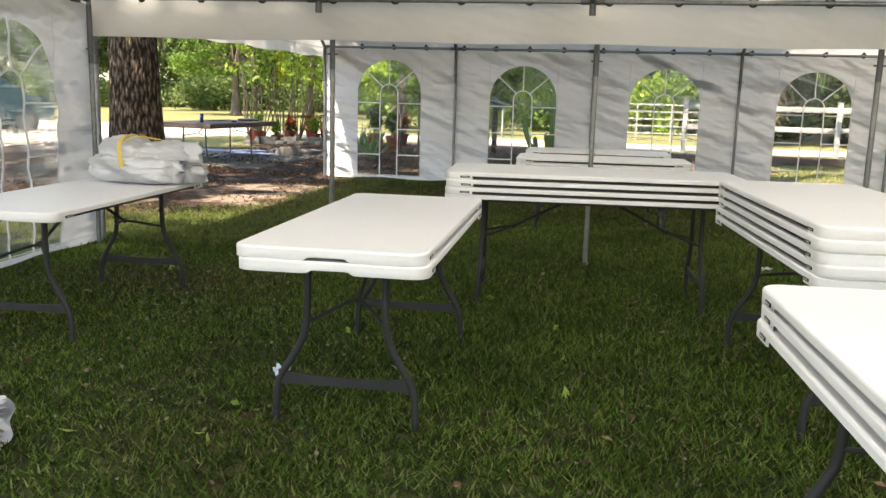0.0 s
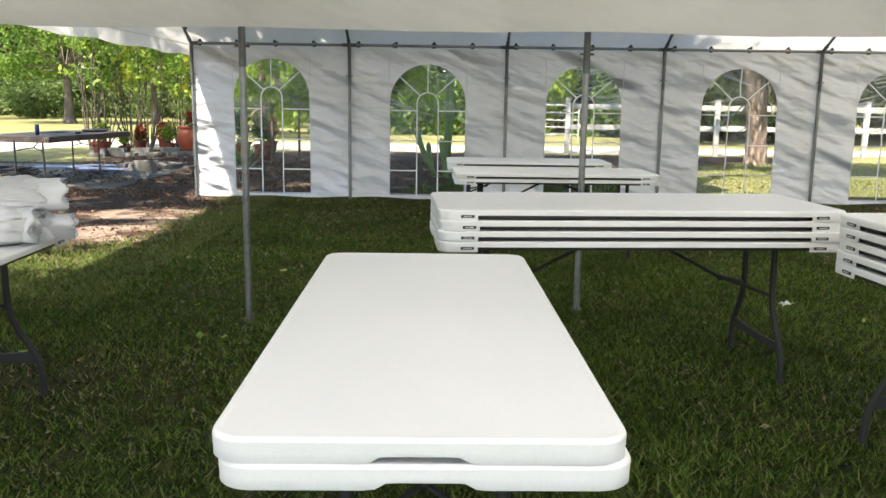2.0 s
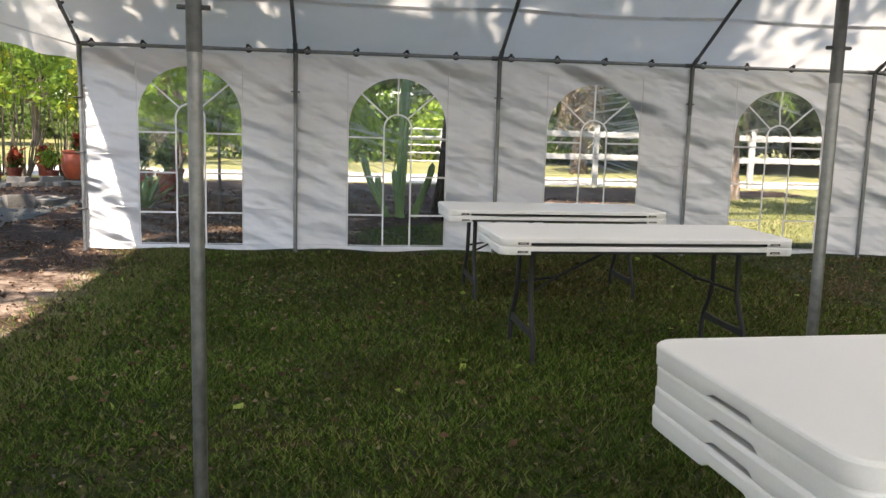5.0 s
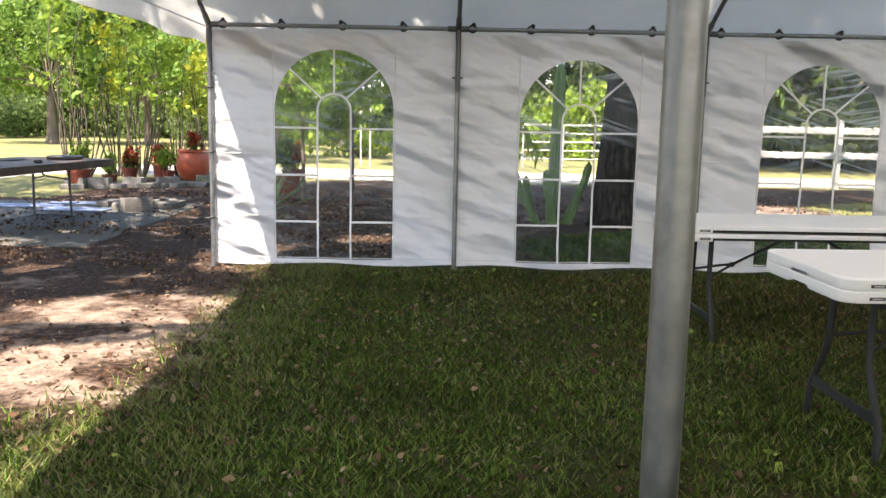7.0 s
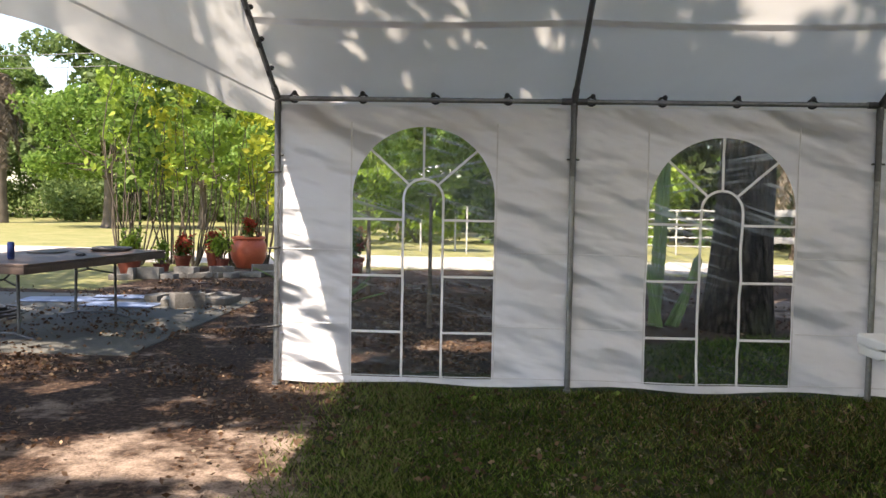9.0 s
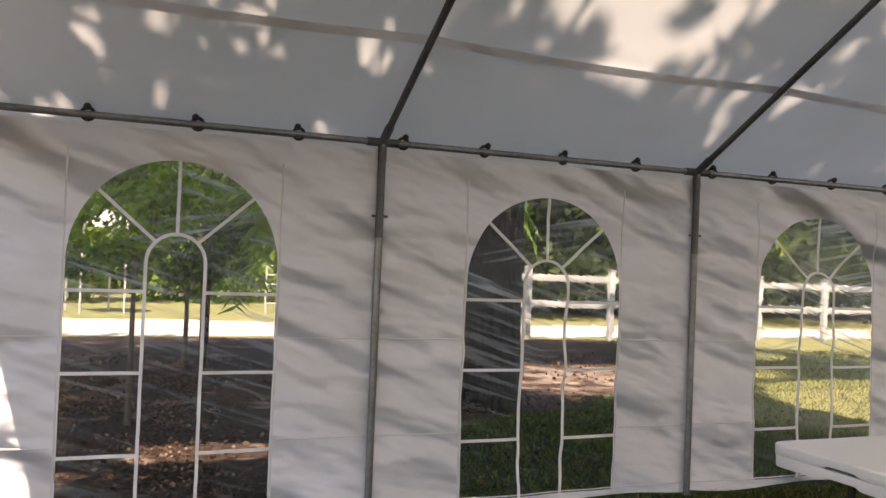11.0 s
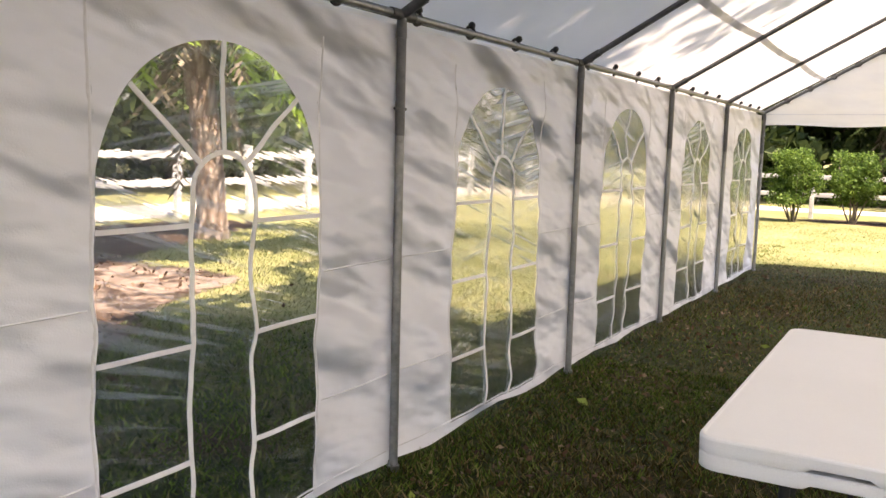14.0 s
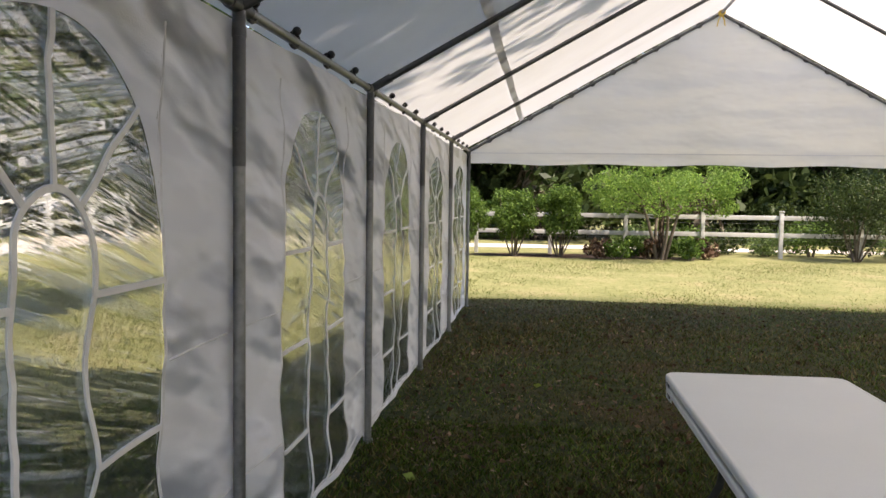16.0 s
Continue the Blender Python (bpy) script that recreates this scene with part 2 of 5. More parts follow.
MAT = {
    "ground": ground_material(),
    "roof": canvas("tent_roof_cloth", (0.86, 0.85, 0.83), 0.38, 0.10),
    "valance": canvas("valance_cloth", (0.86, 0.85, 0.83), 0.42, 0.26),
    "cloth": canvas("sidewall_cloth", (0.82, 0.83, 0.87), 0.16, 1.0),
    "hem": plain("hem_tape", (0.62, 0.62, 0.64), (0.75, 0.75, 0.76), 0.6),
    "vinyl": clear_vinyl("clear_vinyl"),
    "bar": plain("white_tape", (0.72, 0.72, 0.72), (0.82, 0.82, 0.82), 0.5),
    "steel": plain("galvanised_steel", (0.17, 0.18, 0.19), (0.32, 0.33, 0.34), 0.42, 0.85, 35, 4, 0.1),
    "dark_steel": plain("dull_steel", (0.08, 0.085, 0.09), (0.16, 0.165, 0.17), 0.5, 0.7, 35, 4, 0.1),
    "rubber": plain("black_rubber", (0.012, 0.012, 0.013), (0.03, 0.03, 0.03), 0.5),
    "plastic": plain("white_plastic", (0.80, 0.805, 0.81), (0.86, 0.865, 0.87), 0.42, 0, 220, 1.5, 0.12, 0.001),
    "leg": plain("grey_enamel", (0.010, 0.011, 0.011), (0.022, 0.024, 0.024), 0.68, 0.0, 40, 5, 0.08),
    "rail": plain("black_enamel", (0.012, 0.012, 0.014), (0.03, 0.03, 0.032), 0.5, 0.2),
    "label": plain("black_label", (0.015, 0.015, 0.016), (0.03, 0.03, 0.03), 0.4),
    "label_bar": plain("grey_print", (0.5, 0.5, 0.5), (0.6, 0.6, 0.6), 0.5),
    # one grass in two colours, dark for shade and pale for sun; worn is brownish
    "shaded_blade": leafy("shaded_grass_blade", (0.005, 0.013, 0.002), (0.155, 0.26, 0.043), (0.27, 0.26, 0.11), 0.22, 0.6, True),
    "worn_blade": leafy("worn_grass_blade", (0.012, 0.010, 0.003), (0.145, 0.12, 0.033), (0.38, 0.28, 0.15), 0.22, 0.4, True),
    "sunlit_blade": leafy("sunny_grass_blade", (0.11, 0.135, 0.038), (0.19, 0.21, 0.066), (0.29, 0.24, 0.13), 0.3),
    "dead_leaf": leafy("dead_leaf", (0.035, 0.02, 0.012), (0.18, 0.10, 0.06), (0.36, 0.26, 0.17), 0.15),
    "fresh_leaf": leafy("fallen_green_leaf", (0.20, 0.30, 0.06), (0.36, 0.45, 0.10), None, 0.3),
    "oak_leaf": leafy("oak_leaf", (0.05, 0.10, 0.018), (0.15, 0.25, 0.05), (0.22, 0.31, 0.07), 0.3),
    "tree_leaf": leafy("tree_leaf", (0.07, 0.13, 0.025), (0.22, 0.36, 0.07), (0.33, 0.44, 0.10), 0.45),
    "dark_leaf": leafy("dark_leaf", (0.018, 0.032, 0.010), (0.06, 0.09, 0.025), (0.10, 0.13, 0.04)),
    "shrub_leaf": leafy("shrub_leaf", (0.020, 0.048, 0.009), (0.13, 0.22, 0.04), (0.22, 0.32, 0.065)),
    "lime_leaf": leafy("lime_leaf", (0.10, 0.17, 0.02), (0.32, 0.46, 0.07), (0.46, 0.55, 0.1), 0.45),
    "gold_leaf": leafy("yellow_green_leaf", (0.20, 0.26, 0.03), (0.5, 0.54, 0.07), (0.7, 0.6, 0.08), 0.45),
    "red_leaf": leafy("red_leaf", (0.22, 0.03, 0.02), (0.5, 0.09, 0.05), None),
    "dry_frond": leafy("dry_frond", (0.09, 0.07, 0.05), (0.28, 0.23, 0.165), None, 0.2),
    "bark": bark("oak_bark", (0.022, 0.015, 0.010), (0.26, 0.19, 0.14), 1.7),
    "dark_bark": bark("dark_bark", (0.012, 0.009, 0.007), (0.085, 0.066, 0.052), 1.4),
    "pale_bark": bark("pale_bark", (0.17, 0.12, 0.09), (0.45, 0.36, 0.30), 0.7),
    "wood_leaf": leafy("woodland_leaf", (0.04, 0.075, 0.022), (0.19, 0.27, 0.085), (0.26, 0.33, 0.11), 0.4),
    "root": plain("dark_mossy_root", (0.022, 0.018, 0.012), (0.07, 0.058, 0.038), 0.9, 0, 30, 4, 0.8, 0.02),
    "twig": plain("grey_twig", (0.07, 0.055, 0.04), (0.16, 0.13, 0.1), 0.85, 0, 40, 3, 0.5, 0.01),
    "white_paint": plain("weathered_white_paint", (0.38, 0.37, 0.35), (0.60, 0.59, 0.57), 0.6, 0, 50, 1.5, 0.3),
    "terracotta": plain("terracotta", (0.16, 0.035, 0.02), (0.30, 0.07, 0.04), 0.65, 0, 40, 4, 0.3),
    "orange_pot": plain("orange_glaze", (0.50, 0.10, 0.05), (0.62, 0.16, 0.08), 0.4, 0, 30, 3),
    "soil": plain("soil", (0.02, 0.015, 0.01), (0.06, 0.045, 0.03), 0.95, 0, 40, 6, 0.8, 0.02),
    "concrete": plain("weathered_concrete", (0.055, 0.056, 0.048), (0.15, 0.145, 0.13), 0.85, 0, 28, 0.8, 0.35, 0.006),
    "block": plain("grey_block", (0.13, 0.12, 0.11), (0.27, 0.26, 0.24), 0.9, 0, 40, 4, 0.5, 0.006, per_object=0.5),
    "road": plain("pale_sand_road", (0.38, 0.33, 0.27), (0.60, 0.55, 0.47), 0.9, 0, 30, 0.5, 0.3, 0.01),
    "board": plain("old_dark_board", (0.07, 0.045, 0.035), (0.19, 0.13, 0.10), 0.55, 0, 14, 2, 0.3, 0.003, (1, 9, 1)),
    "hose": plain("black_hose", (0.012, 0.013, 0.016), (0.035, 0.035, 0.04), 0.45),
    "tarp": plain("faded_blue_sheet", (0.12, 0.17, 0.30), (0.24, 0.29, 0.42), 0.5, 0, 20, 2, 0.3, 0.006),
    "can": plain("blue_can", (0.015, 0.03, 0.12), (0.04, 0.07, 0.22), 0.3, 0.5),
    "strap": plain("yellow_strap", (0.62, 0.42, 0.06), (0.78, 0.58, 0.14), 0.6, 0, 80, 5, 0.3),
    "rag": plain("pale_blue_rag", (0.42, 0.52, 0.6), (0.62, 0.7, 0.76), 0.8, 0, 60, 6, 0.4),
    "paper": plain("white_paper", (0.7, 0.7, 0.68), (0.82, 0.82, 0.8), 0.7),
    "cactus": plain("cactus_skin", (0.09, 0.17, 0.055), (0.20, 0.31, 0.11), 0.6, 0, 30, 4, 0.3),
    "car": plain("dark_teal_paint", (0.012, 0.05, 0.065), (0.02, 0.07, 0.085), 0.25, 0.2),
    "car_glass": plain("dark_glass", (0.02, 0.03, 0.035), (0.03, 0.04, 0.045), 0.08),
    "tyre": plain("tyre", (0.015, 0.015, 0.015), (0.03, 0.03, 0.03), 0.8),
    "wood": plain("weathered_wood", (0.16, 0.12, 0.09), (0.32, 0.26, 0.2), 0.8, 0, 20, 2, 0.4, 0.004, (1, 1, 0.15)),
}


# ---- builders ----
rng = np.random.default_rng(7)


def mesh_of(name, bm, mat, smooth=None):
    """A mesh from bm; edges flatter than `smooth` degrees are shaded round."""
    bm.normal_update()
    if smooth is not None:
        for f in bm.faces:
            f.smooth = True
        for e in bm.edges:
            if len(e.link_faces) == 2 and e.calc_face_angle(0) > radians(smooth):
                e.smooth = False
    me = bpy.data.meshes.new(name)
    bm.to_mesh(me)
    bm.free()
    me.materials.append(MAT[mat])
    return me


def part(name, bm, mat, parent=None, label="", smooth=40, at=None):
    ob = new(name, mesh_of(name, bm, mat, smooth))
    ob.parent = parent
    if at is not None:
        ob.matrix_basis = at
    return tagged(ob, label)


def share(name, mesh, parent, at):
    """One more piece on a mesh that exists."""
    ob = new(name, mesh)
    ob.parent = parent
    ob.matrix_basis = at
    return ob


def thing(name, label, category, at=None, group="", kind=""):
    ob = new(name)
    ob.empty_display_size = 0.2
    if at is not None:
        ob.matrix_basis = at
    return tagged(ob, label, category, group, kind)


def box(bm, c, s, bevel=0.0, turn=None):
    r = bmesh.ops.create_cube(bm, size=1.0)
    m = Matrix.Translation(c) @ (turn or Matrix.Identity(4)) @ Matrix.Diagonal((*s, 1))
    bmesh.ops.transform(bm, matrix=m, verts=r["verts"])
    if bevel:
        es = list({e for v in r["verts"] for e in v.link_edges})
        bmesh.ops.bevel(bm, geom=es, offset=bevel, segments=2, affect="EDGES", profile=0.6)
    return bm


def tube(bm, pts, r, seg=10, caps=True, flat=1.0):
    """A tube along points; r is one radius or one for each point."""
    pts = [Vector(p) for p in pts]
    rs = [r] * len(pts) if isinstance(r, (int, float)) else r
    rings, side = [], None
    for i, p in enumerate(pts):
        d = (pts[min(i + 1, len(pts) - 1)] - pts[max(i - 1, 0)]).normalized()
        if side is None:
            side = d.orthogonal().normalized()
        side = (side - d * side.dot(d)).normalized()
        up = d.cross(side)
        rings.append([bm.verts.new(p + (side * math.cos(a) + up * math.sin(a) * flat) * rs[i])
                      for a in (2 * math.pi * k / seg for k in range(seg))])
    for a, b in zip(rings, rings[1:]):
        for k in range(seg):
            bm.faces.new((a[k], a[(k + 1) % seg], b[(k + 1) % seg], b[k]))
    if caps:
        bm.faces.new(rings[0][::-1])
        bm.faces.new(rings[-1])
    return bm


def lathe(bm, profile, seg=20, centre=(0, 0, 0)):
    """A turned body from (radius, height) pairs."""
    rings = [[bm.verts.new((centre[0] + r * math.cos(2 * math.pi * k / seg), centre[1] + r * math.sin(2 * math.pi * k / seg), centre[2] + z))
              for k in range(seg)] for r, z in profile]
    for a, b in zip(rings, rings[1:]):
        for k in range(seg):
            bm.faces.new((a[k], a[(k + 1) % seg], b[(k + 1) % seg], b[k]))
    bm.faces.new(rings[0][::-1])
    bm.faces.new(rings[-1])
    return bm


def outline(w, l, r, seg=6):
    """A rounded rectangle's corner points, w along x and l along y."""
    pts = []
    for cx, cy, a0 in ((w / 2 - r, l / 2 - r, 0), (-w / 2 + r, l / 2 - r, 90), (-w / 2 + r, -l / 2 + r, 180), (w / 2 - r, -l / 2 + r, 270)):
        for k in range(seg + 1):
            a = radians(a0 + 90 * k / seg)
            pts.append((cx + r * math.cos(a), cy + r * math.sin(a)))
    return pts


def layered(bm, layers):
    """Stacked outlines (points, z) bridged to one closed body."""
    rings = [[bm.verts.new((x, y, z)) for x, y in pts] for pts, z in layers]
    n = len(rings[0])
    for a, b in zip(rings, rings[1:]):
        for k in range(n):
            bm.faces.new((a[k], a[(k + 1) % n], b[(k + 1) % n], b[k]))
    bm.faces.new(rings[0][::-1])
    bm.faces.new(rings[-1])
    return bm


def sheet(verts, faces, name, mat, smooth=True):
    me = bpy.data.meshes.new(name)
    me.from_pydata(verts, [], faces)
    me.materials.append(MAT[mat])
    if smooth:
        me.polygons.foreach_set("use_smooth", [True] * len(me.polygons))
    me.update()
    return me


def cloud(name, P, size, mat, aspect=0.45, up=0.0, heading=None, spread=1.0):
    """Leaves as small folded rhombs at the points P."""
    n = len(P)
    d = rng.normal(size=(n, 3))
    if heading is not None:
        d = d * spread + heading
    d[:, 2] += up
    d /= np.linalg.norm(d, axis=1)[:, None] + 1e-9
    s = np.cross(d, rng.normal(size=(n, 3)))
    s /= np.linalg.norm(s, axis=1)[:, None] + 1e-9
    k = (size * rng.uniform(0.6, 1.3, n))[:, None]
    nrm = np.cross(d, s)
    a, b = P - d * k * 0.5, P + d * k * 0.5
    c1, c2 = P + s * k * aspect * 0.5 + nrm * k * 0.08, P - s * k * aspect * 0.5 + nrm * k * 0.08
    V = np.stack([a, c1, b, c2], 1).reshape(-1, 3).astype(np.float32)
    return quads(name, V, mat)


def quads(name, V, mat, corners=4):
    me = bpy.data.meshes.new(name)
    n = len(V) // corners
    me.vertices.add(len(V))
    me.vertices.foreach_set("co", np.ascontiguousarray(V, np.float32).ravel())
    me.loops.add(len(V))
    me.loops.foreach_set("vertex_index", np.arange(len(V), dtype=np.int32))
    me.polygons.add(n)
    me.polygons.foreach_set("loop_start", np.arange(0, len(V), corners, dtype=np.int32))
    me.update(calc_edges=True)
    me.materials.append(MAT[mat])
    return me


def ball_points(n, centre, radii, shell=0.55):
    """Points in an ellipsoid, thicker towards its skin."""
    d = rng.normal(size=(n, 3))
    d /= np.linalg.norm(d, axis=1)[:, None]
    r = rng.uniform(0, 1, n) ** (1 / 3) * (1 - shell) + shell * rng.uniform(0.75, 1.05, n)
    return np.array(centre) + d * r[:, None] * np.array(radii)


# ---- ground ----
def wave(x, y):
    return 0.35 * np.sin(0.9 * x + 1.3) + 0.3 * np.sin(1.3 * y + 0.7 * x) + 0.2 * np.sin(2.9 * x - 1.7 * y) + 0.12 * np.sin(5.1 * y + 2.3 * x)


def step(v, a, b):
    t = np.clip((v - a) / (b - a), 0, 1)
    return t * t * (3 - 2 * t)


def dirt_at(x, y):
    """1 where bare leaf-strewn dirt lies, 0 on turf."""
    w = wave(x, y)
    west = step(-(x + 3.68 + 0.22 * w), -0.35, 0.5) * step(y + 0.6 * w, 8.2, 9.8) * (1 - step(y + 0.5 * w, 18.6, 19.6))
    edge = -1.5 + 3.0 * step(y, 15.0, 17.0) + 2.2 * step(y, 17.0, 18.2) + 5.0 * step(y, 20.0, 22.5)
    north = step(y, 13.7, 14.2) * (1 - step(x + 0.5 * w - edge, -0.4, 0.4)) * (1 - step(y + 0.4 * w, 23.6, 24.4)) * step(x, -9.0, -8.0)
    bed = np.exp(-(((x - 19.2) / 0.9) ** 2 + ((y - 11.5) / 3.4) ** 2) ** 2)
    return np.clip(np.maximum.reduce([west, north, bed]), 0, 1)


def lit_lawn_at(x, y):
    """1 on the open lawn, coloured pale for sun, 0 on turf coloured dark for shade."""
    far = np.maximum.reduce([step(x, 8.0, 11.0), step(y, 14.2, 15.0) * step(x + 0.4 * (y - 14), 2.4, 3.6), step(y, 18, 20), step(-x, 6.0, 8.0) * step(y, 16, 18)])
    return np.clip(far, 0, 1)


def rise(x, y):
    """The lie of the land: a shallow dip under the tent, small unevenness."""
    return -0.05 * np.exp(-((x - 0.2) / 3.0) ** 2 - ((y - 10.3) / 2.2) ** 2) + 0.006 * wave(x * 1.7, y * 1.7) * np.exp(-(x / 60) ** 2 - (y / 60) ** 2)


def axis(lo, hi, fine):
    near = np.arange(lo, hi + 1e-6, fine)
    far = np.array([2, 5, 10, 18, 30, 50, 80, 130, 220, 400.0])
    return np.concatenate([lo - far[::-1], near, hi + far])


gx, gy = axis(-12, 22, 0.25), axis(0, 26, 0.25)
GX, GY = np.meshgrid(gx, gy)
GZ = rise(GX, GY)
nx, ny = len(gx), len(gy)
idx = np.arange(nx * ny).reshape(ny, nx)
F = np.stack([idx[:-1, :-1], idx[:-1, 1:], idx[1:, 1:], idx[1:, :-1]], -1).reshape(-1, 4)
ground_mesh = sheet(np.stack([GX, GY, GZ], -1).reshape(-1, 3).tolist(), F.tolist(), "ground", "ground")
bare = np.exp(-((GX + 4.4) / 0.9) ** 4 - ((GY - 10.8) / 1.3) ** 4) + np.exp(-((GX - 2.3) / 1.5) ** 4 - ((GY - 18.7) / 1.2) ** 4)      # bare sand, toned pale to carry the patches of sun
# the lawn map tells where sunlight is coloured into the turf
for key, values in (("dirt", dirt_at(GX, GY)), ("lawn", lit_lawn_at(GX, GY)), ("mulch", 1 - bare)):
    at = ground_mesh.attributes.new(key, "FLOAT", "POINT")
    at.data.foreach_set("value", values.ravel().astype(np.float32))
ground = tagged(new("ground", ground_mesh), "patchy green turf and leaf-strewn sandy dirt", "ground", kind="structure")


def ribbon(name, near, far, z, mat, label):
    """A strip of ground between two edge lines, with ragged margins."""
    def along(pts, n):
        pts = np.array(pts, float)
        s = np.concatenate([[0], np.cumsum(np.linalg.norm(np.diff(pts, axis=0), axis=1))])
        t = np.linspace(0, s[-1], n)
        return np.stack([np.interp(t, s, pts[:, 0]), np.interp(t, s, pts[:, 1])], 1)
    n, k = 160, 9
    a, b = along(near, n), along(far, n)
    a += 0.16 * np.stack([wave(a[:, 0] * 2, a[:, 1] * 2), wave(a[:, 1] * 2, a[:, 0] * 2)], 1)
    b += 0.3 * np.stack([wave(b[:, 0] * 1.5, b[:, 1] * 1.5), wave(b[:, 1] * 1.5, b[:, 0])], 1)
    V = [(*(a[i] * (1 - j / k) + b[i] * (j / k)), z - (0.012 if j in (0, k) else 0)) for i in range(n) for j in range(k + 1)]
    Q = [(i * (k + 1) + j, i * (k + 1) + j + 1, (i + 1) * (k + 1) + j + 1, (i + 1) * (k + 1) + j) for i in range(n - 1) for j in range(k)]
    return tagged(new(name, sheet(V, Q, name, mat)), label, "road", kind="structure")


ribbon("road", [(-60, -8), (-22, 9), (-15.0, 15), (-12.0, 20.0), (-10.9, 24.4), (-6.8, 24.8), (-4, 24.3), (4, 24.5), (12, 24.7), (40, 25.4)],
       [(-70, 20), (-40, 28), (-19, 30), (-10.5, 28.6), (-6.5, 28.4), (-4, 28.2), (4, 27.8), (12, 27.6), (40, 28.4)], 0.016, "road", "pale sandy drive in full sun")
ribbon("road", [(22.9, -60), (22.7, 0), (22.5, 14), (22.2, 24.4)], [(24.4, -60), (24.4, 0), (24.4, 14), (25.0, 24.6)], 0.014, "road", "pale lane behind the white fence")

# ---- tents ----
X0, BAY, NBAY = -4.34, 2.13, 6
X1 = X0 + BAY * NBAY
Y_WALL, Y_MID, EAVE, RIDGE = 13.35, 6.95, 2.09, 3.86


def roof_cover(y_eave, y_ridge, z_eave, z_ridge, sag):
    """One slope of cloth from eave to ridge, sagging between the rafters."""
    nu, nv = NBAY * 16, 20
    V, Q = [], []
    for j in range(nv + 1):
        v = j / nv
        for i in range(nu + 1):
            u = i / nu
            ph = (u * NBAY) % 1.0
            dip = sag * math.sin(math.pi * ph) * math.sin(math.pi * min(1, v + 0.04)) + 0.006 * math.sin(31 * u + 7 * v)
            V.append((X0 - 0.02 + u * (X1 - X0 + 0.04), y_eave + (y_ridge - y_eave) * v, z_eave + (z_ridge - z_eave) * v + 0.035 - dip))
    for j in range(nv):
        for i in range(nu):
            a = j * (nu + 1) + i
            Q.append((a, a + 1, a + nu + 2, a + nu + 1))
    return sheet(V, Q, "roof_cover", "roof")


def hanging(points, drop, ripple=0.012, seed=0.0, lift=0.0):
    """A strip of cloth hung along a line of points, rippled."""
    pts = np.array(points, float)
    s = np.concatenate([[0], np.cumsum(np.linalg.norm(np.diff(pts, axis=0), axis=1))])
    n = max(8, int(s[-1] / 0.08))
    t = np.linspace(0, s[-1], n + 1)
    P = np.stack([np.interp(t, s, pts[:, k]) for k in range(3)], 1)
    d = P[-1] - P[0]
    side = np.array([-d[1], d[0], 0]) / (math.hypot(d[0], d[1]) + 1e-9)
    V, Q, rows = [], [], 7
    for j in range(rows + 1):
        v = j / rows
        for i in range(n + 1):
            w = ripple * v * (math.sin(t[i] * 5.3 + seed) + 0.7 * math.sin(t[i] * 11.7 + 2 * seed + v))
            V.append(tuple(P[i] + side * w + np.array([0, 0, lift - drop * v + 0.006 * v * math.sin(t[i] * 3.1 + seed)])))
    for j in range(rows):
        for i in range(n):
            a = j * (n + 1) + i
            Q.append((a, a + 1, a + n + 2, a + n + 1))
    return V, Q


def bungee_mesh():
    bm = bmesh.new()
    ring = [(0.030 * math.cos(a), 0, 0.030 * math.sin(a)) for a in (math.pi * 2 * k / 12 for k in range(12))]
    tube(bm, ring + ring[:1], 0.009, 6, False)
    bmesh.ops.create_icosphere(bm, subdivisions=2, radius=0.019, matrix=Matrix.Translation((0, -0.014, 0.034)))
    return mesh_of("ball_bungee", bm, "rubber", 60)


BUNGEE = bungee_mesh()


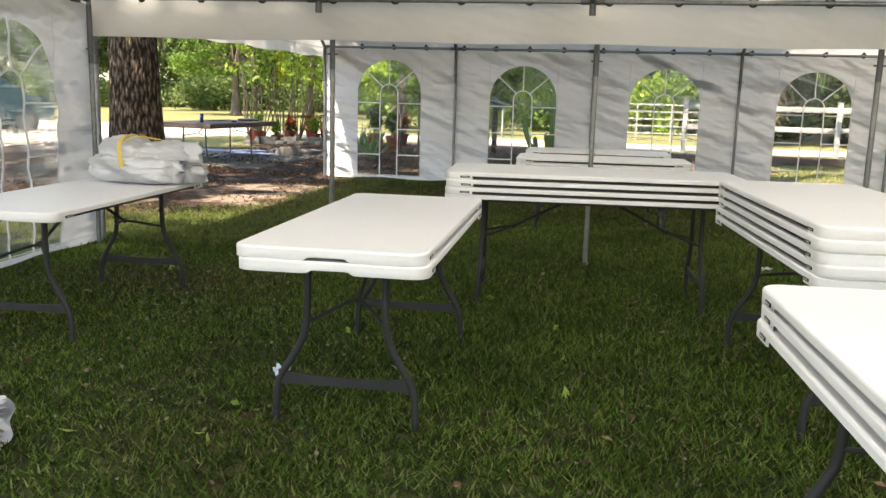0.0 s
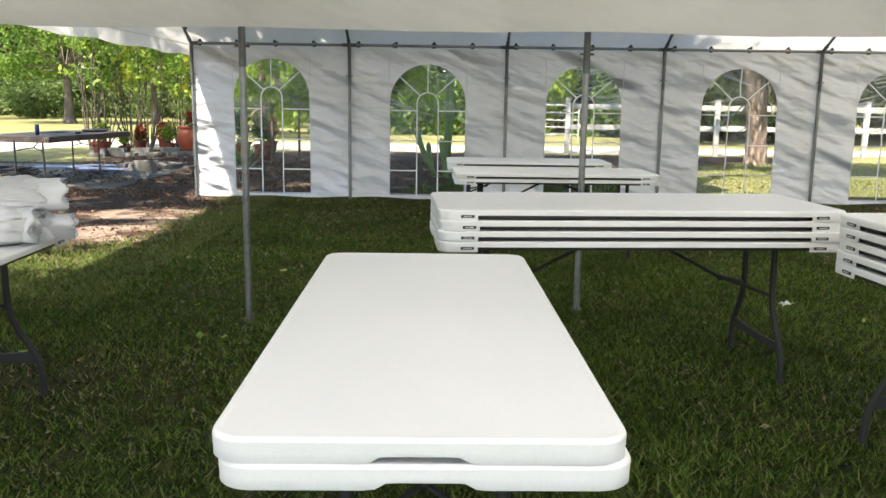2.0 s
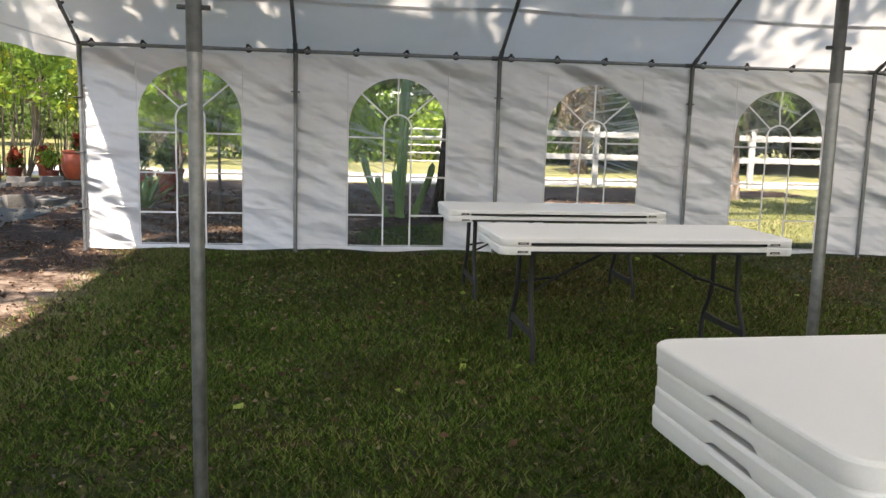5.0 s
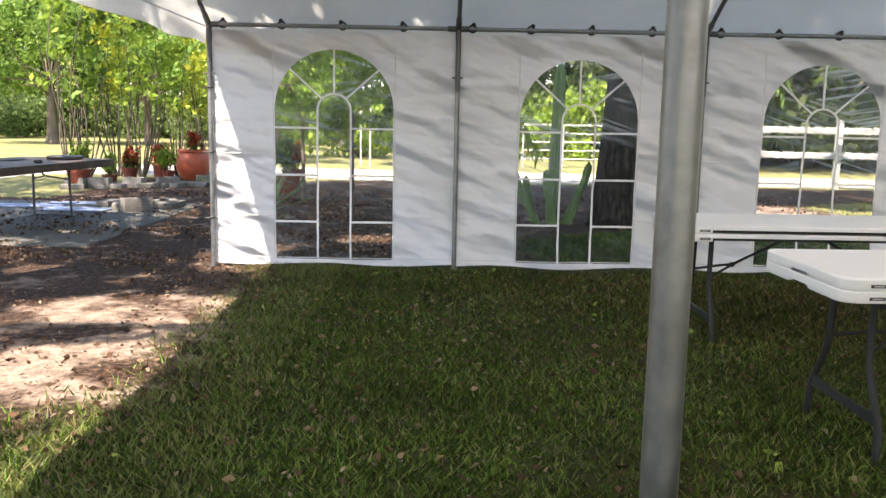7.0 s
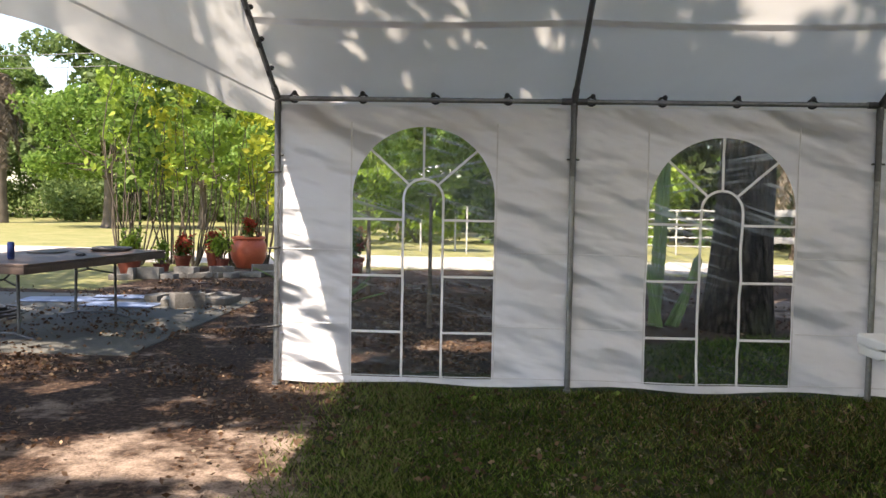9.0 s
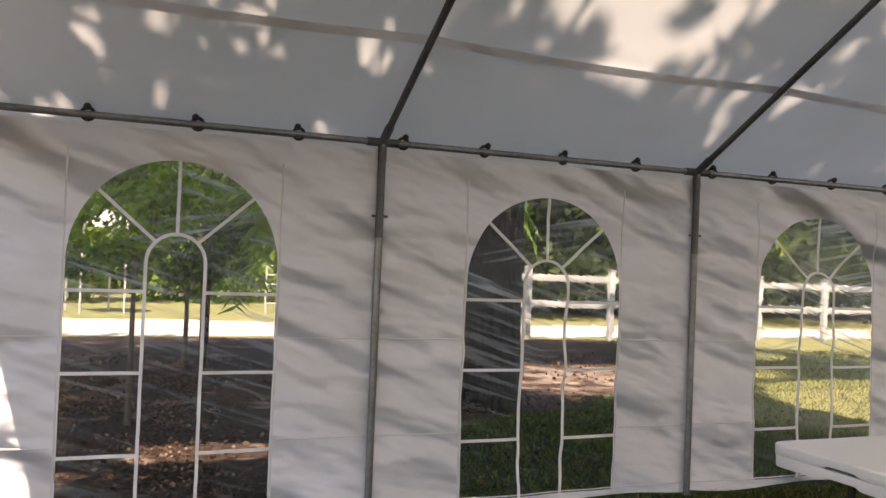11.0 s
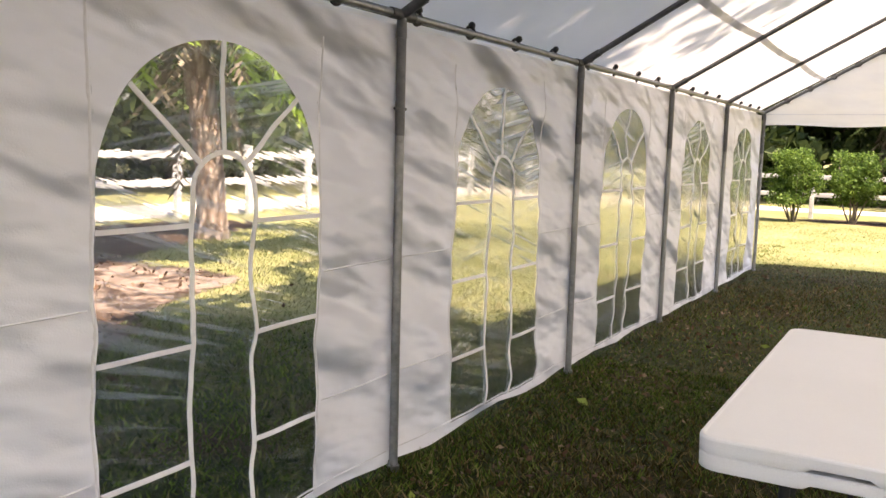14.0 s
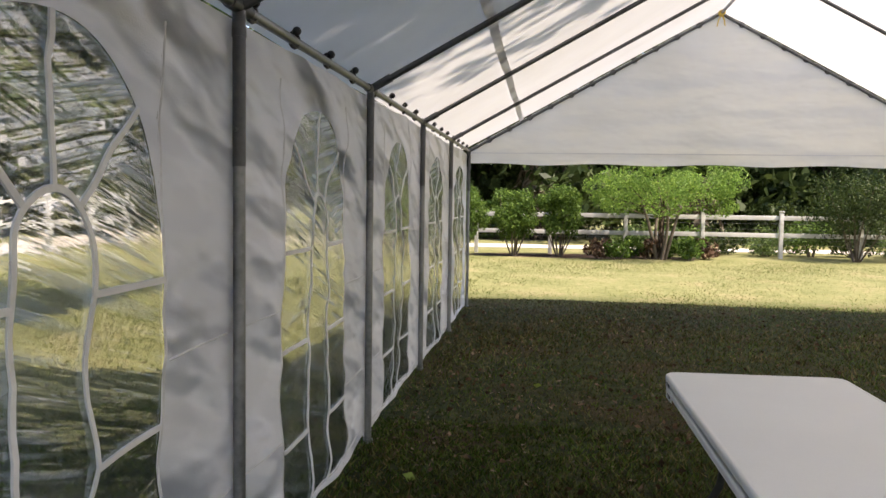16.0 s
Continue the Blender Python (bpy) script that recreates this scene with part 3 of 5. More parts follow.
def frame_tent(label, y0, y1, posts_y0, posts_y1, ends):
    """A tent of steel poles with a white cover; y0 and y1 are its eaves."""
    tent = thing("party_tent", label, "tent", kind="structure")
    yr = (y0 + y1) / 2
    xs = [X0 + BAY * k for k in range(NBAY + 1)]
    for ys, places in ((y0, posts_y0), (y1, posts_y1)):
        inward = 1 if ys == y0 else -1
        for k, spot in enumerate(places):
            if spot is None:
                continue
            bm = bmesh.new()
            tube(bm, [(spot[0], spot[1], -0.06), (spot[0], spot[1], EAVE)], 0.021, 12)
            tube(bm, [(spot[0], spot[1], -0.06), (spot[0], spot[1], 0.02)], 0.03, 12)
            post = part("post", bm, "steel", tent)
            bm = bmesh.new()
            zb = 1.68
            px, py = spot
            tube(bm, [(px - 0.045, py, zb), (px + 0.045, py, zb)], 0.007, 6)
            tube(bm, [(px, py, zb - 0.12), (px, py, EAVE - 0.05)], 0.0222, 12)
            part("eye_bolt", bm, "dark_steel", post)
            for z in (0.435, 1.01, 1.56) if (k == 0 and ys == Y_WALL) else ():
                bm = bmesh.new()
                tube(bm, [(px + 0.027 * math.cos(a), py + 0.027 * math.sin(a), z) for a in (math.pi * q / 6 for q in range(13))], 0.007, 6, False)
                tube(bm, [(px + 0.02, py - 0.02, z), (px - 0.06, py - 0.035, z - 0.006)], 0.008, 6)
                part("tie", bm, "rubber", post, "black cord tie")
        bm = bmesh.new()
        tube(bm, [(X0, ys, EAVE), (X1, ys, EAVE)], 0.019, 10)
        part("eave_rail", bm, "steel", tent)
        for k, x in enumerate(xs):
            bm = bmesh.new()
            tube(bm, [(x, ys, EAVE - 0.10), (x, ys, EAVE), (x, ys + inward * 0.12, EAVE + 0.067)], 0.025, 12)
            tube(bm, [(x - 0.09, ys, EAVE), (x + 0.09, ys, EAVE)], 0.0245, 10)
            if places[k] and math.dist(places[k], (x, ys)) > 0.05:
                tube(bm, [(places[k][0], places[k][1], EAVE), (x, ys, EAVE)], 0.019, 8)
            part("corner_fitting", bm, "dark_steel", tent)
            bm = bmesh.new()
            tube(bm, [(x, ys, EAVE), (x, yr, RIDGE)], 0.019, 10)
            part("rafter", bm, "dark_steel", tent)
        for k in range(NBAY):
            for off in (0.12, 0.62, 1.14, 1.66):
                share("ball_bungee", BUNGEE, tent, pose(xs[k] + off, ys, EAVE + 0.004, 0, rng.uniform(-25, 25), rng.uniform(-20, 20)))
        new("roof_cover", roof_cover(ys - inward * 0.10, yr, EAVE - 0.03, RIDGE, 0.035)).parent = tent
        V, Q = hanging([(X0, ys - inward * 0.105, EAVE + 0.005), (X1, ys - inward * 0.105, EAVE + 0.005)], 0.17 if ys == Y_WALL else 0.31, 0.014, ys)
        new("eave_valance", sheet(V, Q, "eave_valance", "valance")).parent = tent
        # a sewn seam that runs along the slope
        bm = bmesh.new()
        for a, b in ((0.209, 0.226),):
            for k in range(NBAY * 8):
                xa, xb = X0 + (X1 - X0) * k / (NBAY * 8), X0 + (X1 - X0) * (k + 1) / (NBAY * 8)
                def under(x, v):
                    ph = ((x - X0) / BAY) % 1.0
                    return (x, ys + (yr - ys) * v, EAVE + (RIDGE - EAVE) * v + 0.024 - 0.035 * math.sin(math.pi * ph) * math.sin(math.pi * (v + 0.04)))
                bm.faces.new([bm.verts.new(p) for p in (under(xa, a), under(xb - 1e-4, a), under(xb - 1e-4, b), under(xa, b))])
        bmesh.ops.remove_doubles(bm, verts=bm.verts, dist=0.002)
        part("seam", bm, "cloth", tent)
    bm = bmesh.new()
    tube(bm, [(X0, yr, RIDGE), (X1, yr, RIDGE)], 0.019, 10)
    part("ridge_pole", bm, "steel", tent)
    for x, sgn in ends:
        V, Q = [], []
        n, rows = 60, 8
        for j in range(rows + 1):
            for i in range(n + 1):
                u = i / n
                y = y0 + (y1 - y0) * u
                top = EAVE + (RIDGE - EAVE) * (1 - abs(2 * u - 1)) + 0.03
                bot = 1.92 + 0.012 * math.sin(9 * u * 3.1)
                v = j / rows
                w = 0.012 * math.sin(7 * y + 3 * v) * v + 0.05 * math.sin(math.pi * u) * math.sin(math.pi * v)
                V.append((x + sgn * (0.02 + w), y, top + (bot - top) * v))
        for j in range(rows):
            for i in range(n):
                a = j * (n + 1) + i
                Q.append((a, a + 1, a + n + 2, a + n + 1))
        new("gable_cloth", sheet(V, Q, "gable_cloth", "valance")).parent = tent
        bm = bmesh.new()
        for i in range(24):
            u0, u1 = i / 24, (i + 1) / 24
            bm.faces.new([bm.verts.new((x + sgn * 0.012, y0 + (y1 - y0) * u, z)) for u, z in ((u0, 2.06), (u1, 2.06), (u1, 2.073), (u0, 2.073))])
        part("seam", bm, "hem", tent)
        for i in range(1, 12):
            for sy, ys in ((1, y0), (-1, y1)):
                u = i / 12
                share("ball_bungee", BUNGEE, tent, pose(x, ys + sy * u * (yr - y0), EAVE + u * (RIDGE - EAVE), 0, 30, 90))
    return tent


XS = [X0 + BAY * k for k in range(NBAY + 1)]
mid = [(-4.30, 6.92), (-2.14, 6.835), (-0.03, 7.19), (2.05, 7.0), (4.18, 6.95), (6.31, 6.95), (8.44, 6.95)]
frame_tent("white frame tent on galvanised poles over the lawn", Y_MID, Y_WALL, mid, [(x, Y_WALL) for x in XS], ((X0, -1), (X1, 1)))
frame_tent("second white frame tent beside the first", 0.50, Y_MID - 0.26, [(x, 0.50) if abs(x) > 3 else None for x in XS],
           [(-4.25, 6.77)] + [None] * 6, ((X0, -1), (X1, 1)))

# ---- side walls ----
WIN_W, WIN_B = 1.03, 0.075


def billow(u, z, seed):
    """How far the wall's cloth stands out at u along the bay and height z."""
    edge = math.sin(math.pi * min(max(u / BAY, 0), 1)) ** 0.6
    loose = 0.32 + 0.22 * (1 - z / 2.05)
    k = noise.noise(Vector((u * 1.1 + seed * 7.3, z * 2.2 + 1.0 * u, seed))) * 0.06
    k += noise.noise(Vector((u * 1.6 + seed * 3.1, z * 3.8 + 1.9 * u, seed + 5))) * 0.05
    k += noise.noise(Vector((u * 4.0 + seed, z * 9.0 + 4.0 * u, seed + 9))) * 0.020
    foot = 0.02 * step(0.35 - z, 0.0, 0.35) * math.sin(4.2 * u + seed * 2.0)
    folds = noise.noise(Vector((u * 1.1 + seed * 2.7, z * 6.5 + 0.7 * u, seed + 20))) * 0.018 + noise.noise(Vector((u * 2.3 + seed, z * 14.0 + 1.5 * u, seed + 31))) * 0.005
    return (k * loose + folds) * edge + 0.012 * edge + float(foot) * edge * 0.6


def wall_panel(parent, seed, place, label, WIN_T=1.85):
    """One bay of side wall with an arched clear window and its white bars."""
    W, TOP = BAY, 2.05
    SPRING = WIN_T - WIN_W / 2
    c = W / 2
    l, r = c - WIN_W / 2, c + WIN_W / 2

    def spot(u, z):
        return (u, -billow(u, z, seed), z + (0.012 * math.sin(5 * u + seed * 3) if z < 0.05 else 0))

    def grid(us, zs):
        """zs: for each u its own list of heights."""
        base = len(V)
        m = len(zs[0])
        for u, col in zip(us, zs):
            V.extend(spot(u, z) for z in col)
        for i in range(len(us) - 1):
            for j in range(m - 1):
                a = base + i * m + j
                Q.append((a, a + m, a + m + 1, a + 1))

    def arch(u):
        return SPRING + math.sqrt(max(0.0, (WIN_W / 2) ** 2 - (u - c) ** 2))

    V, Q = [], []
    rows = np.linspace(0.03, TOP, 52).tolist()
    side = 15
    grid(np.linspace(0.0, l, side), [rows] * side)
    grid(np.linspace(r, W, side), [rows] * side)
    mids = [c - WIN_W / 2 * math.cos(math.pi * i / 36) for i in range(37)]
    grid(mids, [np.linspace(0.03, WIN_B, 4).tolist()] * 37)
    grid(mids, [np.linspace(arch(u), TOP, 18).tolist() for u in mids])
    panel = new("wall_panel", sheet(V, Q, "wall_panel", "cloth"))
    panel.parent = parent
    panel.matrix_basis = place
    tagged(panel, label)
    V, Q = [], []
    inner = [c - WIN_W / 2 * math.cos(math.pi * i / 24) for i in range(25)]
    grid(inner, [np.linspace(WIN_B, arch(u), 26).tolist() for u in inner])
    # two faces 1.5 mm apart
    n = len(V)
    both = [(x, y + 0.0025, z) for x, y, z in V] + [(x, y + 0.004, z) for x, y, z in V]
    pane = new("window_pane", sheet(both, Q + [tuple(n + i for i in reversed(q)) for q in Q], "window_pane", "vinyl"))
    pane.parent = panel
    pane.visible_shadow = False
    tagged(pane, "clear wrinkled vinyl window pane")

    def strip(pts, half):
        """A white tape bar laid along points (u, z) on the pane."""
        bm = bmesh.new()
        pts = [Vector((p[0], p[1])) for p in pts]
        fine = []
        for a, b in zip(pts, pts[1:]):
            n = max(1, int((b - a).length / 0.05))
            fine += [a.lerp(b, i / n) for i in range(n)]
        fine.append(pts[-1])
        prev = None
        for i, p in enumerate(fine):
            d = (fine[min(i + 1, len(fine) - 1)] - fine[max(i - 1, 0)]).normalized()
            s = Vector((-d.y, d.x)) * half
            quad = []
            for q, o in ((p + s, 0.0), (p - s, 0.0), (p - s, -0.006), (p + s, -0.006)):
                x, y, z = spot(q.x, q.y)
                quad.append(bm.verts.new((x, y - 0.001 + o, z)))
            if prev:
                for k in range(4):
                    bm.faces.new((prev[k], prev[(k + 1) % 4], quad[(k + 1) % 4], quad[k]))
            prev = quad
        part("glazing_bar", bm, "bar", panel, smooth=50)

    g = 0.145
    h = 0.0085
    top_in = WIN_T - 0.52
    for sx in (-1, 1):
        strip([(c + sx * g, WIN_B), (c + sx * g, top_in)], h)
        for z in (0.41, 0.82, 1.23):
            strip([(c + sx * WIN_W / 2, z), (c + sx * g, z)], h)
        strip([(c + sx * g * 0.72, top_in + g * 0.72), (c + sx * WIN_W / 2 * 0.74, SPRING + WIN_W / 2 * 0.67)], h)
    strip([(c + g * math.cos(a), top_in + g * math.sin(a)) for a in (math.pi * k / 14 for k in range(15))], h)
    strip([(c, top_in + g), (c, WIN_T)], h)
    # welted edge round the window and the hems of the cloth
    for half, pts in ((0.006, [(l - 0.012, WIN_B), (l - 0.012, TOP - 0.12)]), (0.006, [(r + 0.012, WIN_B), (r + 0.012, TOP - 0.12)]),
                      (0.004, [(0.02, 0.46), (l - 0.03, 0.46)]), (0.004, [(r + 0.03, 0.46), (W - 0.02, 0.46)]),
                      (0.004, [(0.02, 0.085), (W - 0.02, 0.085)]), (0.004, [(0.02, 1.0), (l - 0.03, 1.0)]), (0.004, [(r + 0.03, 1.0), (W - 0.02, 1.0)])):
        bm = bmesh.new()
        n = max(6, int(max(abs(pts[1][0] - pts[0][0]), abs(pts[1][1] - pts[0][1])) / 0.05))
        prev = None
        for i in range(n + 1):
            u, z = (pts[0][k] + (pts[1][k] - pts[0][k]) * i / n for k in (0, 1))
            du, dz = (0, half) if pts[0][1] == pts[1][1] else (half, 0)
            x, y, zz = spot(u, z)
            ring = [bm.verts.new(q) for q in ((x - du, y + 0.001, zz - dz), (x, y - 0.004, zz), (x + du, y + 0.001, zz + dz))]
            if prev:
                for k in range(2):
                    bm.faces.new((prev[k], prev[k + 1], ring[k + 1], ring[k]))
            prev = ring
        part("hem", bm, "hem", panel, smooth=80)
    return panel


wall_north = thing("wall_north", "white tent side wall with arched clear windows", "tent wall", kind="structure")
for k in range(NBAY):
    wall_panel(wall_north, k + 1.0, pose(XS[k], Y_WALL + 0.03, 0.0), "white cloth panel with an arched clear window", 1.90 if k == 0 else 1.85)
wall_west = thing("wall_west", "white tent side wall with an arched clear window", "tent wall", kind="structure")
for k in range(2):
    wall_panel(wall_west, k + 11.0, pose(-4.30, 6.86 - BAY * (k + 1), 0.0, 0, 0, 90) , "white cloth panel with an arched clear window")

# ---- folding tables ----
TW, SLAB, TALL = 0.76, 0.027, 0.049
SHORT = 1.83


def table_top(top, TL):
    """The white blow-moulded top of a folding table under `top`, with z 0 at its upper face."""
    bm = bmesh.new()
    layered(bm, [(outline(TW, TL, 0.065), -SLAB), (outline(TW + 0.001, TL + 0.001, 0.065), -0.008), (outline(TW - 0.003, TL - 0.003, 0.064), -0.003),
                 (outline(TW - 0.012, TL - 0.012, 0.06), 0.0), (outline(TW - 0.026, TL - 0.026, 0.056), 0.0),
                 (outline(TW - 0.034, TL - 0.034, 0.052), -0.0018), (outline(TW - 0.042, TL - 0.042, 0.05), -0.0018)])
    slab = part("tabletop", bm, "plastic", top, smooth=22)
    for sy in (-1, 1):
        # deep lip round each end, with a hand notch in the middle
        bm = bmesh.new()
        ring = [(x, y) for x, y in outline(TW, TL, 0.065, 8) if y > TL / 2 - 0.066]
        ring = [(TW / 2, TL / 2 - 0.17)] + sorted(ring, key=lambda p: -p[0]) + [(-TW / 2, TL / 2 - 0.17)]
        fine = []
        for a, b in zip(ring, ring[1:]):
            n = max(1, int(math.dist(a, b) / 0.02))
            fine += [(a[0] + (b[0] - a[0]) * i / n, a[1] + (b[1] - a[1]) * i / n) for i in range(n)]
        fine.append(ring[-1])
        prev = None
        for x, y in fine:
            low = -TALL
            if y > TL / 2 - 0.01 and abs(x) < 0.095:
                low = -TALL + 0.014 * min(1.0, (0.095 - abs(x)) / 0.025)
            inx, iny = x * 0.985, y - 0.014
            q = [bm.verts.new(p) for p in ((x * 0.999, sy * (y - 0.0005), -SLAB + 0.002), (x * 0.999, sy * (y - 0.0005), low + 0.002), (x * 0.996, sy * (y - 0.002), low), (inx, sy * iny, low), (inx, sy * iny, -SLAB + 0.002))]
            if prev:
                for k in range(4):
                    bm.faces.new((prev[k], prev[k + 1], q[k + 1], q[k]))
            prev = q
        bmesh.ops.recalc_face_normals(bm, faces=bm.faces)
        part("end_lip", bm, "plastic", top, smooth=45)
    for sx in (-1, 1):
        bm = bmesh.new()
        box(bm, (sx * (TW / 2 - 0.03), 0, -SLAB - 0.009), (0.02, TL - 0.30, 0.017), 0.002)
        part("side_rail", bm, "rail", top, "black steel side rail")
        for sy in (-1, 1):
            bm = bmesh.new()
            box(bm, (sx * (TW / 2 + 0.0005), sy * (TL / 2 - 0.135), -SLAB - 0.004), (0.004, 0.062, 0.013), 0.001)
            plate = part("label_plate", bm, "label", top, "small black maker's plate")
            bm = bmesh.new()
            box(bm, (sx * (TW / 2 + 0.003), sy * (TL / 2 - 0.135), -SLAB - 0.004), (0.002, 0.040, 0.004))
            part("print", bm, "label_bar", plate)
    return slab


def leg_set(top, sy, floor, TL):
    """One pair of bowed legs, its bars and the folding brace; floor: depth of the ground under the tabletop."""
    y = sy * (TL / 2 - 0.25)
    for sx in (-1, 1):
        bm = bmesh.new()
        pts = [(0.165, -SLAB), (0.165, -0.20), (0.168, -0.30), (0.180, -0.37), (0.215, -0.44), (0.258, -0.51), (0.285, -0.56), (0.297, -0.61), (0.302, -floor)]
        tube(bm, [(sx * x, y + sy * 0.012 * k / 8, z) for k, (x, z) in enumerate(pts)], 0.0165, 10)
        leg = part("leg", bm, "leg", top, smooth=60)
        bm = bmesh.new()
        tube(bm, [(sx * 0.302, y + sy * 0.012, -floor), (sx * 0.302, y + sy * 0.012, -floor + 0.05)], 0.0175, 10)
        part("foot_cap", bm, "rubber", leg, "black plastic foot")
    bm = bmesh.new()
    n = 12
    prev = None
    for i in range(n + 1):
        u = -1 + 2 * i / n
        hh = 0.019 + 0.012 * abs(u) ** 3
        q = [bm.verts.new((u * 0.288, y + sy * 0.010 + dy, -0.552 + dz - 0.006 * (1 - u * u))) for dy, dz in ((-0.008, -hh), (0.008, -hh), (0.008, hh), (-0.008, hh))]
        if prev:
            for k in range(4):
                bm.faces.new((prev[k], prev[(k + 1) % 4], q[(k + 1) % 4], q[k]))
        prev = q
    part("lower_bar", bm, "leg", top, smooth=40)
    bm = bmesh.new()
    tube(bm, [(-0.165, y, -0.055), (0.165, y, -0.055)], 0.011, 8)
    part("upper_bar", bm, "leg", top)
    bm = bmesh.new()
    hub = (0, y - sy * 0.20, -0.25)
    for sx in (-1, 1):
        tube(bm, [(sx * 0.166, y, -0.31), (sx * 0.05, y - sy * 0.15, -0.262), hub], 0.0085, 8)
    tube(bm, [hub, (0, y - sy * 0.62, -SLAB - 0.006)], 0.0095, 8)
    bmesh.ops.create_icosphere(bm, subdivisions=2, radius=0.018, matrix=Matrix.Translation(hub))
    part("brace", bm, "leg", top)


def open_table(at, label, group, TL):
    t = thing("folding_table", label, "folding table", at, group)
    table_top(t, TL)
    for sy in (-1, 1):
        leg_set(t, sy, 0.75, TL)
    return t


def flat_table(at, label, group, TL):
    t = thing("folded_table", label, "folding table", at, group)
    table_top(t, TL)
    for sy in (-1, 1):
        bm = bmesh.new()
        for sx in (-1, 1):
            tube(bm, [(sx * 0.165, sy * 0.66, -0.040), (sx * 0.165, sy * 0.40, -0.040), (sx * 0.30, sy * 0.20, -0.040), (sx * 0.30, sy * 0.04, -0.040)], 0.0075, 8)
        tube(bm, [(-0.29, sy * 0.10, -0.040), (0.29, sy * 0.10, -0.040)], 0.007, 8)
        part("folded_legs", bm, "leg", t)
    return t


FLAT_LABEL = "white plastic folding table lying folded on a stack"
STACKS = [  # x, y, turn, how many, length, height of the ground, label of the lowest
    (-0.985, 4.02, 1.2, 2, SHORT, -0.007, "white folding table standing open on the grass"),
    (-0.01, 5.95, 94.0, 4, 1.95, -0.007, "white folding table under a stack of three folded ones"),
    (1.154, 4.32, 4.4, 5, SHORT, -0.007, "white folding table under a stack of four folded ones"),
    (0.93, 1.84, 3.0, 3, SHORT, -0.007, "white folding table under a stack of two folded ones"),
    (-3.05, 4.75, 2.2, 1, SHORT, -0.007, "single white folding table with a cloth bundle on it"),
    (0.08, 9.50, 91.5, 2, SHORT, -0.05, "white folding table under one folded table"),
    (0.035, 11.40, 90.5, 2, SHORT, -0.085, "white folding table under one folded table near the tent wall"),
]
firsts = {}
for sx_, sy_, turn, count, length, low, label in STACKS:
    for k in range(count):
        loose = (lambda a: rng.uniform(-a, a)) if k else (lambda a: 0.0)
        at = pose(sx_ + loose(0.006), sy_ + loose(0.006), 0.75 + low + TALL * k, 0, 0, turn + loose(0.5))
        key = (k == 0, length)
        if key in firsts:
            made = copy_thing(firsts[key], at)
        elif k == 0:
            made = firsts[key] = open_table(at, label, "folding tables on the lawn", length)
        else:
            made = firsts[key] = flat_table(at, FLAT_LABEL, "folded tables in stacks", length)
        if k == 0:
            tagged(made, label)


# ---- cloth bundles ----
def lump(bm, c, radii, seed, rough=0.05, power=2.6, turn=0.0, cells=(40, 22)):
    """A soft folded mass with creases."""
    nu, nv = cells
    rows = []
    ca, sa = math.cos(turn), math.sin(turn)
    for j in range(nv + 1):
        th = math.pi * j / nv
        row = []
        for i in range(nu):
            ph = 2 * math.pi * i / nu
            d = Vector((math.sin(th) * math.cos(ph), math.sin(th) * math.sin(ph), math.cos(th)))
            k = (abs(d.x) ** power + abs(d.y) ** power + abs(d.z) ** power) ** (-1 / power)
            k *= 1 + rough * noise.noise(d * 3.0 + Vector((seed, 0, 0))) + rough * 0.8 * noise.noise(Vector((d.x * 2, d.y * 9, d.z * 9 + seed)))
            p = Vector((d.x * radii[0], d.y * radii[1], d.z * radii[2])) * k
            row.append(bm.verts.new((c[0] + p.x * ca - p.y * sa, c[1] + p.x * sa + p.y * ca, max(c[2] + p.z, c[2] - radii[2]))))
        rows.append(row)
    for a, b in zip(rows, rows[1:]):
        for i in range(nu):
            bm.faces.new((a[i], b[i], b[(i + 1) % nu], a[(i + 1) % nu]))
    bmesh.ops.remove_doubles(bm, verts=bm.verts, dist=1e-4)
    return bm


def rolled_end(bm, c, r, length, turns, turn):
    """A loosely rolled sheet seen at its end as a spiral."""
    n = 26 * turns
    ca, sa = math.cos(turn), math.sin(turn)
    prev = None
    for i in range(n + 1):
        a = 2 * math.pi * i / 26
        rr = r * (0.22 + 0.78 * i / n) * (1 + 0.07 * math.sin(3.3 * a))
        ring = []
        for k in range(9):
            s = -length / 2 + length * k / 8
            wob = 0.014 * math.sin(5 * a + 4 * k) * (1 if k in (0, 8) else 0.3)
            x, y = s + wob, rr * math.cos(a)
            ring.append(bm.verts.new((c[0] + x * ca - y * sa, c[1] + x * sa + y * ca, c[2] + max(-r * 0.8, rr * 0.85 * math.sin(a)))))
        if prev:
            for k in range(8):
                bm.faces.new((prev[k], prev[k + 1], ring[k + 1], ring[k]))
        prev = ring
    return bm


bundle = thing("cloth_bundle", "rolled white canvas bundle tied with a yellow strap", "canvas bundle", pose(-2.96, 5.33, 0.743, 0, 0, 4))
part("folded_cloth", lump(bmesh.new(), (-0.17, 0.03, 0.10), (0.22, 0.18, 0.10), 3, 0.09, 2.6, 0.0, (64, 34)), "cloth", bundle, smooth=80)
part("folded_cloth", lump(bmesh.new(), (-0.15, 0.05, 0.205), (0.18, 0.16, 0.105), 8, 0.12, 2.1, 0.35, (64, 34)), "cloth", bundle, smooth=80)
part("folded_cloth", lump(bmesh.new(), (0.10, 0.07, 0.19), (0.21, 0.13, 0.085), 14, 0.17, 2.2, 0.30, (64, 34)), "cloth", bundle, smooth=80)
part("folded_cloth", lump(bmesh.new(), (0.06, -0.05, 0.085), (0.22, 0.14, 0.085), 21, 0.13, 2.4, -0.05, (64, 34)), "cloth", bundle, smooth=80)
